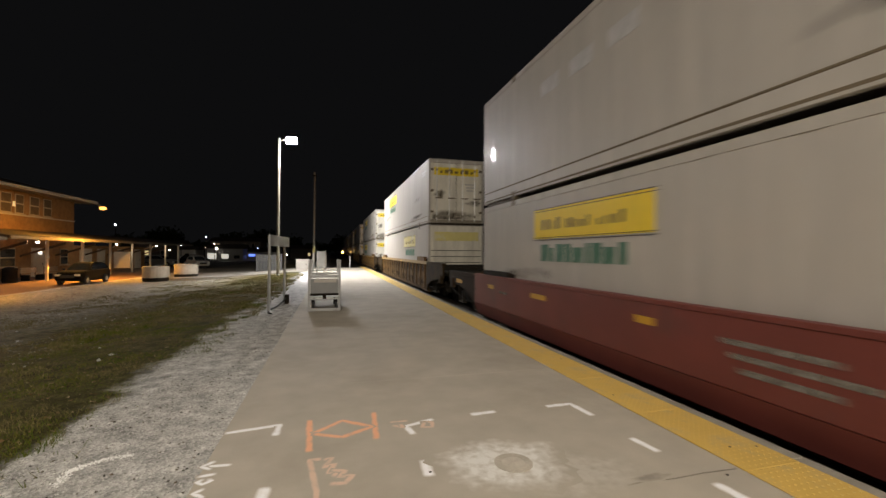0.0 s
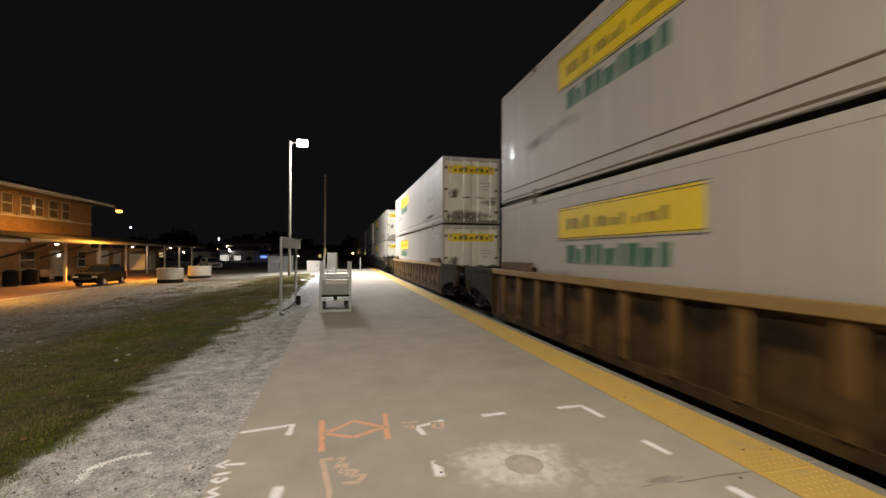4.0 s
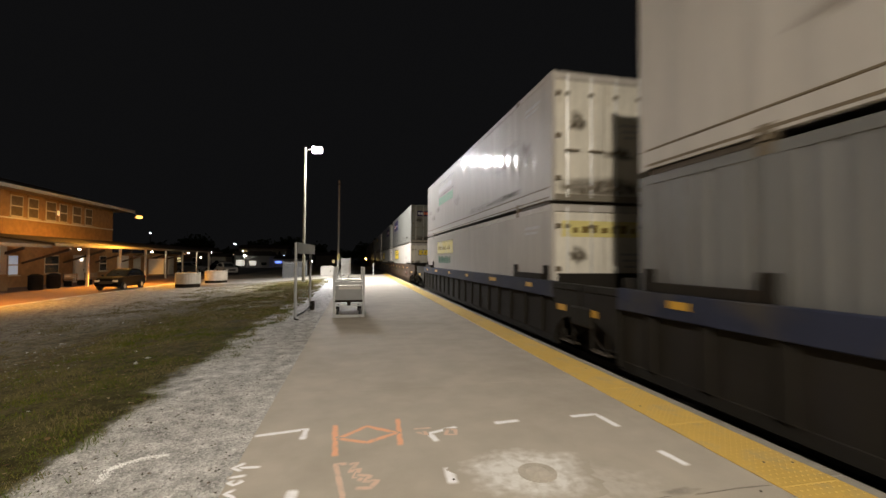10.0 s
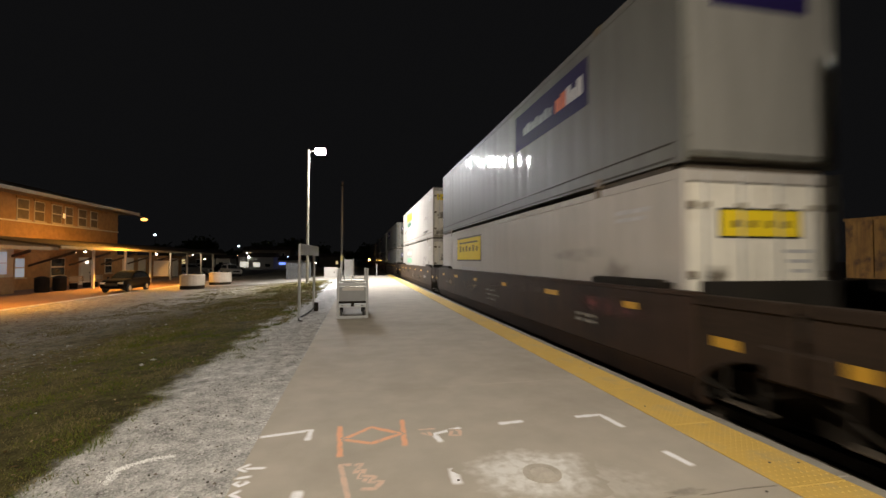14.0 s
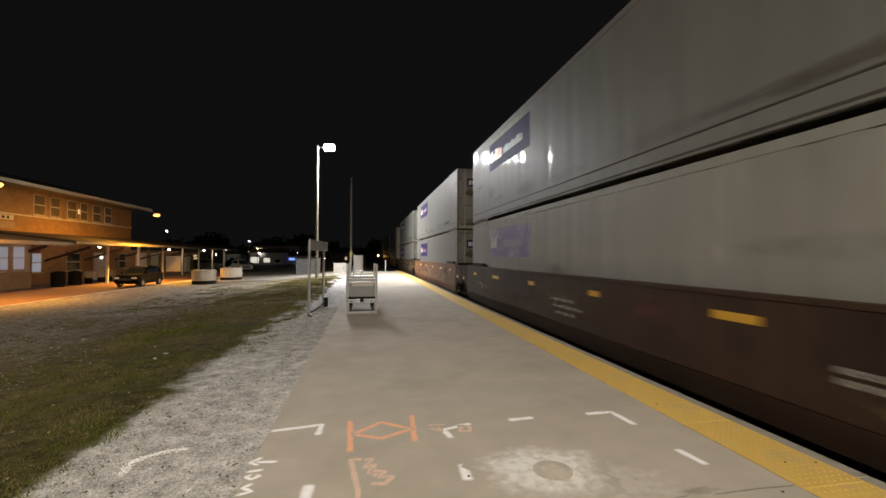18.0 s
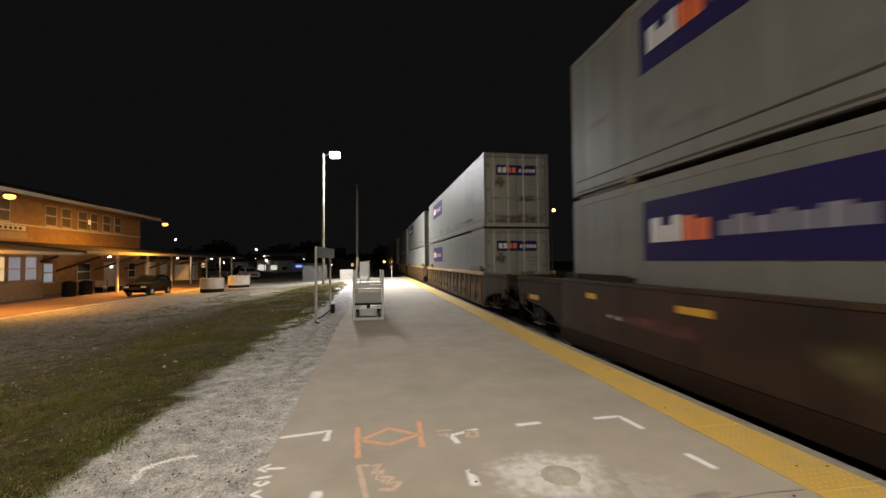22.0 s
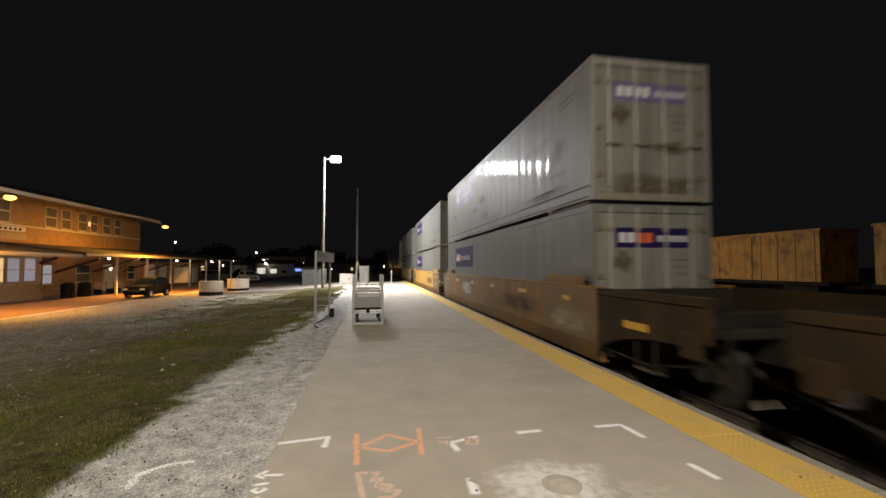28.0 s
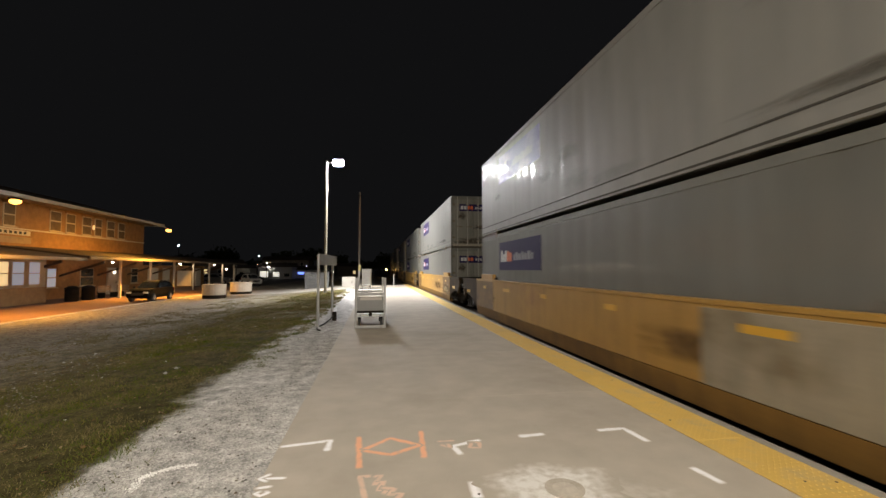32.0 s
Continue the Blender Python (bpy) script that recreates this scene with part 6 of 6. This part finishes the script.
def wheelset_mesh():
    prof = [(0.08, -1.1), (0.08, -0.80), (0.42, -0.80), (0.42, -0.70), (0.455, -0.685), (0.455, -0.66), (0.36, -0.67), (0.10, -0.70), (0.085, 0), (0.10, 0.70), (0.36, 0.67), (0.455, 0.66), (0.455, 0.685), (0.42, 0.70), (0.42, 0.80), (0.08, 0.80), (0.08, 1.1)]
    bm = lathe_bm(prof, 20)
    bmesh.ops.rotate(bm, verts=bm.verts, cent=(0, 0, 0), matrix=Matrix.Rotation(radians(90), 3, "Y"))
    for sx in (-1, 1):
        for k in range(3):
            a = 2.09 * k
            add_box(bm, sx * 0.815 - 0.012, sx * 0.815 + 0.012, 0.22 * math.cos(a) - 0.05, 0.22 * math.cos(a) + 0.05, 0.22 * math.sin(a) - 0.05, 0.22 * math.sin(a) + 0.05)
    me = bpy.data.meshes.new("wheelset")
    bm.to_mesh(me)
    bm.free()
    me.materials.append(WHEEL_STEEL)
    return me


WHEELSET = wheelset_mesh()


# end plates past the load are darker than the car's side
END_PAINT = {"navy": K_NAVYLOW, "orange": K_ENDDARK, "yellow": K_ENDDARK, "ochre": K_ENDDARK}


def end_side(t, ya, yb, sx, top, material, W):
    """The side plate past the load: its lower edge arches up over the truck."""
    inner, outer = (yb, ya + 0.06) if ya < 0 else (ya, yb - 0.06)
    reach = outer - inner
    under = [(inner + reach * 0.80 * (1 - math.sin(radians(15 * k))), 0.05 + 0.60 * math.cos(radians(15 * k))) for k in range(7)]
    outline = [(inner, top - 0.02), (outer, top - 0.02), (outer, 0.74), (outer - 0.1 * reach, 0.65)] + under
    x0, x1 = sorted((sx * 1.38, sx * (W - 0.012)))
    part("end_side", prism_bm(outline, x0, x1), material, t, "side plate arched over the truck")
    if sx > 0:
        return
    mid = outer - 0.12 * reach
    bar("end_chord", -W - 0.01, -1.30, *sorted((inner, outer)), top - 0.14, top - 0.015, material, t, bevel=0.012)
    bar("jacking_pad", -W - 0.03, -1.36, mid - 0.17, mid + 0.17, 0.50, 0.86, material, t, bevel=0.03)
    part("brake_pipe", tube_bm([(-1.36, inner, 0.24), (-1.37, inner + 0.5 * reach, 0.20), (-1.36, outer, 0.46)], 0.02, 6), STEEL_DARK, t)


def well_car(style, front, back, truck_front, truck_back, patch=None, panel=None):
    """A well car. y = 0 is the leading end of its load; front and back: how far its ends reach past the load."""
    chord, side, label, ribbed = {
        "maroon": (K_MAROON, K_MAROON, "dark maroon smooth-sided container well car", False),
        "yellow": (K_YLEDGE, K_YELLOW, "rust-stained yellow container well car with ribbed sides", True),
        "navy": (K_NAVY, K_NAVYLOW, "grimy navy container well car with ribbed sides", True),
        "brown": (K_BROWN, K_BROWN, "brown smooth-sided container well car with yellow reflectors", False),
        "rust": (K_RUST, K_RUST, "rust-red smooth-sided container well car with yellow reflectors", False),
        "ochre": (K_OCHRE, K_OCHRE, "dusty ochre smooth-sided container well car with a pale patch", False),
        "orange": (K_ORANGE, K_ORANGE, "stained yellow smooth-sided container well car", False),
    }[style]
    t = thing("well_car", label, "freight car", "train well cars")
    W = 1.46
    grimy = K_NAVYLOW
    # on yellow cars the shade between the ribs is in the sheet's paint
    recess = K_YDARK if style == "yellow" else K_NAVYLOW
    top = {"maroon": 1.10, "yellow": 1.31, "navy": 1.28, "brown": 1.32, "rust": 1.32}.get(style, 1.34)
    y0, y1 = -0.35, BOX_L + 0.35
    for sx in (-1, 1):
        def across(a, b):
            return sorted((sx * a, sx * b))
        if ribbed:
            depth = 0.14 if style == "yellow" else 0.34
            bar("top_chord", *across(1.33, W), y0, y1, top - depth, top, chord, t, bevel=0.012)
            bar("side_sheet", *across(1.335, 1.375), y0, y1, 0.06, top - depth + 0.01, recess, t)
            n = 17
            for k in range(n):
                yy = y0 + 0.7 + (y1 - y0 - 1.4) * k / (n - 1)
                if sx < 0:
                    part("rib", box(0.06, 0.16, top - depth - 0.14, side, 0.015), None, t, at=(sx * 1.395, yy, 0.14))
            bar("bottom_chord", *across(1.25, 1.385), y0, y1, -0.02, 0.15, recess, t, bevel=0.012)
        else:
            bar("side_sheet", *across(1.37, W), y0, y1, 0.28, top, side, t, bevel=0.015)
            foot = 1.41 if style in ("orange", "ochre") else 1.37
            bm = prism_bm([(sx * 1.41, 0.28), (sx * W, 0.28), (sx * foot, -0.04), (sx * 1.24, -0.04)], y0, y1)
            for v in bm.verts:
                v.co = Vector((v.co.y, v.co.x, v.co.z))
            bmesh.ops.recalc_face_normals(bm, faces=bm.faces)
            # orange cars: the sloped foot takes a darker ochre than the side above
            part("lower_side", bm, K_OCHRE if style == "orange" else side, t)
            bar("top_lip", *across(1.32, W + 0.012), y0, y1, top - 0.05, top + 0.012, chord, t)
        for k, yy in enumerate((0.9, 3.6, 6.6, 9.6, 12.6, 15.2)):
            if sx > 0 or (style == "yellow" and k != 2):
                continue
            big = k in (1, 4)
            z = top - (0.16 if style in ("navy",) else 0.12 if ribbed else 0.30)
            part("reflector", box(0.008, 0.62 if big else 0.34, 0.10, REFLECTOR), None, t, "yellow reflective strip" if k == 0 else "", at=(sx * (W + 0.004), yy, z - 0.03))
        if style in ("maroon", "brown", "rust"):
            for k, (yy, zz, ln) in enumerate(((7.9, 0.76, 1.1), (7.7, 0.62, 1.3), (7.8, 0.48, 0.9), (2.2, 0.70, 0.7), (2.2, 0.6, 0.7), (14.4, 0.7, 0.5))):
                if not ribbed and sx < 0:
                    part("stencil", box(0.006, ln, 0.06, K_STENCIL), None, t, at=(sx * (W + 0.003), yy, zz))
        # deck ends and corner guides
        for ya, yb in ((-front, y0), (y1, BOX_L + back)):
            end_side(t, ya, yb, sx, top, END_PAINT.get(style, K_LOWSIDE), W)
            if sx < 0 and yb - ya > 0.8 and style != "yellow":
                part("reflector", box(0.008, 0.62 if yb - ya > 2 else 0.36, 0.12, REFLECTOR), None, t, at=(sx * (W - 0.014), (ya + yb) / 2 + 0.2, 0.72))
            bar("side_step", *across(1.30, W), (ya + yb) / 2 - 0.25, (ya + yb) / 2 + 0.25, 0.12, 0.145, C_BEAM, t)
            bar("step_hanger", *across(1.40, 1.44), (ya + yb) / 2 - 0.25, (ya + yb) / 2 - 0.21, 0.12, 0.64, STEEL_DARK, t)
            bar("step_hanger", *across(1.40, 1.44), (ya + yb) / 2 + 0.21, (ya + yb) / 2 + 0.25, 0.12, 0.64, STEEL_DARK, t)
        for yy in (0.25, 2.05, BOX_L - 2.05, BOX_L - 0.25):
            bar("load_guide", *across(1.315, 1.36), yy - 0.10, yy + 0.10, top, top + (0.32 if style == "navy" else 0.10), STEEL_DARK, t)
        for yy in (0.3, BOX_L - 1.95):
            bar("guide_rail", *across(1.32, 1.43), yy, yy + 1.65, top, top + (0.20 if style in ("orange", "ochre", "yellow") else 0.13), side if style in ("orange", "ochre", "yellow") else STEEL_DARK, t)
    for k in range(7):
        yy = 0.5 + (BOX_L - 1.0) * k / 6
        bar("floor_beam", -1.3, 1.3, yy - 0.15, yy + 0.15, -0.04, 0.06, STEEL_DARK, t)
    for ya, yb in ((-front, y0), (y1, BOX_L + back)):
        bar("end_deck", -1.25, 1.25, ya + 0.05, yb, 0.80, 0.92, grimy, t, bevel=0.012)
        bar("center_sill", -0.35, 0.35, ya, yb, 0.42, 0.80, STEEL_DARK, t)
    for yy in (y0, y1):
        bar("bulkhead", -1.33, 1.33, yy - 0.05, yy + 0.05, 0.05, {"yellow": 1.17, "navy": 1.44, "brown": 1.46, "rust": 1.40}.get(style, top - 0.04), grimy, t)
    for ya, sgn in ((-front, -1), (BOX_L + back, 1)):
        if (truck_front if sgn < 0 else truck_back) == "own":
            bar("coupler", -0.14, 0.14, *sorted((ya, ya + sgn * 0.55)), 0.50, 0.76, STEEL_DARK, t, bevel=0.04)
            bar("cross_grab", -1.2, 1.2, *sorted((ya - sgn * 0.02, ya + sgn * 0.02)), 1.12, 1.16, STEEL_DARK, t)
            for xx in (-1.2, 0, 1.2):
                bar("grab_post", xx - 0.02, xx + 0.02, ya - 0.02, ya + 0.02, 0.6, 1.14, STEEL_DARK, t)
    wheels = []
    if truck_front == "own":
        wheels += truck_part(t, -front + 1.5)
    if truck_back == "own":
        wheels += truck_part(t, BOX_L + back - 1.5)
    elif truck_back == "shared":
        wheels += truck_part(t, BOX_L + back)
    if truck_back == "own":
        hb = part("brake_wheel", lathe_bm([(0.25, 0), (0.28, 0.015), (0.28, 0.03), (0.22, 0.03), (0.05, 0.03), (0.05, 0.08)], 16), STEEL_DARK, t, at=(0.8, BOX_L + back - 0.6, 1.3), turn=(90, 0, 0))
        part("brake_stand", box(0.08, 0.08, 0.9, STEEL_DARK), None, hb, at=(0, 0.8, -0.05), turn=(90, 0, 0))
    if style in ("brown", "rust"):
        rng = random.Random(7 * len(MOVERS) + 3)
        for k in range(5):
            ln, hh = rng.uniform(1.0, 2.6), rng.uniform(0.22, 0.5)
            zz, yy = rng.uniform(0.32, 1.15 - hh), 1.8 + 2.9 * k + rng.uniform(-0.4, 0.6)
            side_blob(t, yy, zz + hh / 2, ln / 2, hh / 2, SCRAWLS[rng.randrange(4)], 3.3 * k + len(MOVERS), "scrawl", W + 0.002)
    if style == "yellow":
        # shade below the top chord, painted as ragged dark patches between ribs
        for k in range(16):
            yy = y0 + 0.7 + (y1 - y0 - 1.4) * (k + 0.5) / 16
            side_blob(t, yy, 0.98 - 0.03 * (k % 3), 0.36 + 0.05 * (k % 2), 0.20 + 0.04 * (k % 4), K_CHORDSHADE, 3.1 * k, "soot_patch", 1.3775)
        # brown stains low on the side
        for k in range(7):
            side_blob(t, 1.2 + 2.3 * k, 0.36 + 0.05 * (k % 2), 0.9, 0.16, K_SOOTED, 5.7 * k + 1, "soot_patch", 1.4265)
    if style in ("orange", "ochre"):
        side_blob(t, 4.2, 0.70, 2.2, 0.26, K_SOOTED, 4.0, "dark_patch", W + 0.002)
        if panel:
            bar("repainted_panel", -W - 0.007, -W + 0.01, *panel, 0.29, top - 0.09, K_PALETAN, t, "pale tan repainted panel of the car side")
        if patch:
            side_blob(t, *patch, 8.0, "pale_patch", W + 0.003)
        side_blob(t, 14.9, 0.68, 1.2, 0.3, K_SOOTED, 12.0, "dark_patch", W + 0.002)
        side_blob(t, 0.8, 0.62, 1.3, 0.30, K_DUSTY, 15.0, "dust_patch", W + 0.005)
        for ya, yb in ((y0, 2.05), (BOX_L - 2.05, y1)):
            bar("end_sheet", -W - 0.003, -W + 0.01, ya, yb, 0.29, top - 0.06, K_ENDDUST, t, "dusty brown end of the car side")
    return t, wheels


# leading end of each load along the track at the start, kind of car, lower and upper load ("-": turned about)
UNITS = [
    (-4.80, "maroon", "yellow", "plain"),
    (18.43, "yellow", "-yellow_old", "yellow"),
    (42.01, "yellow", "yellow", "yellow"),
    (65.06, "yellow", "yellow", "yellow"),
    (88.23, "navy", "yellow", "yellow"),
    (107.46, "navy", "blue", "yellow_old"),
    (126.51, "navy", "yellow_old", "green"),
    (150.26, "brown", "sign", "purple"),
    (169.64, "brown", "sign", "-purple"),
    (188.75, "brown", "green", "yellow"),
    (212.03, "brown", "faded", "purple"),
    (231.28, "rust", "purple", "purple"),
    (250.43, "brown", "purple", "purple"),
    (273.88, "yellow", "purple", "purple"),
    (293.11, "yellow", "faded", "purple"),
    (312.27, "yellow", "purple", "purple"),
    (335.39, "ochre", "purple", "faded"),
    (354.33, "orange", "purple", "purple"),
    (373.68, "orange", "purple", "faded"),
    (396.90, "orange", "purple", "purple"),
    (416.10, "orange", "purple", "purple"),
    (435.20, "orange", "purple", "purple"),
    (458.40, "brown", "purple", "purple"),
    (477.60, "brown", "purple", "faded"),
]
# distance run by the train at every second second
RUN = [0.0, 23.758, 47.43, 71.018, 94.52, 117.968, 141.39, 164.788, 188.16, 211.512, 234.85, 258.172, 281.48, 304.697, 327.75, 350.637, 373.36]
MOVERS, WHEELS = [], []
PATCHES = {16: (10.6, 0.78, 1.25, 0.40, K_PALEMARK)}
PANELS = {18: (-0.3, 4.5)}


def run_at(t):
    return float(np.interp(t, [2 * k for k in range(17)], RUN))


def build_train():
    protos = {}
    for i, (lead, style, low, up) in enumerate(UNITS):
        gap_f = lead - (UNITS[i - 1][0] + BOX_L) if i else 7.1
        gap_b = UNITS[i + 1][0] - (lead + BOX_L) if i + 1 < len(UNITS) else 7.1
        front = gap_f / 2 - (0.45 if gap_f > 5 else 0.0)
        back = gap_b / 2 - (0.45 if gap_b > 5 else 0.0)
        car, wheels = well_car(style, front, back, "own" if gap_f > 5 else "none", "own" if gap_b > 5 else "shared", PATCHES.get(i), PANELS.get(i))
        MOVERS.append((car, lead, 0.0, False))
        WHEELS.extend((w, lead) for w in wheels)
        for load, z in ((low, LOW_Z), (up, UP_Z)):
            turned = load.startswith("-")
            kind = load.strip("-")
            if load not in protos:
                DECAL_SIDE[0] = 1 if turned else -1
                ob = protos[load] = container(kind)
            else:
                ob = copy_thing(protos[load], pose(0, 0, 0))
            MOVERS.append((ob, lead, z, turned))


build_train()


def motions():
    """The train rolls past towards -y; its wheels turn while they are near."""
    for ob, lead, z, turned in MOVERS:
        rows = []
        for k, s in enumerate(RUN):
            y = lead - s
            rows.append((2.0 * k, pose(TRACK_X, y + BOX_L, z, 0, 0, 180) if turned else pose(TRACK_X, y, z)))
        walk(ob, rows)
    for w, lead in WHEELS:
        base = w.matrix_basis.translation.copy()
        y_car = lead + w.parent.matrix_basis.translation.y + base.y
        near = [t for t in (0.05 * k for k in range(641)) if -3 < y_car - run_at(t) < 16]
        rows = []
        if not near:
            continue
        for t in sorted({0.0, 32.0, *[round(x, 2) for x in near]}):
            clamp = min(max(t, near[0]), near[-1])
            rows.append((t, pose(*base) @ Matrix.Rotation((run_at(clamp) - run_at(near[0])) / 0.42, 4, "X")))
        walk(w, rows)


motions()
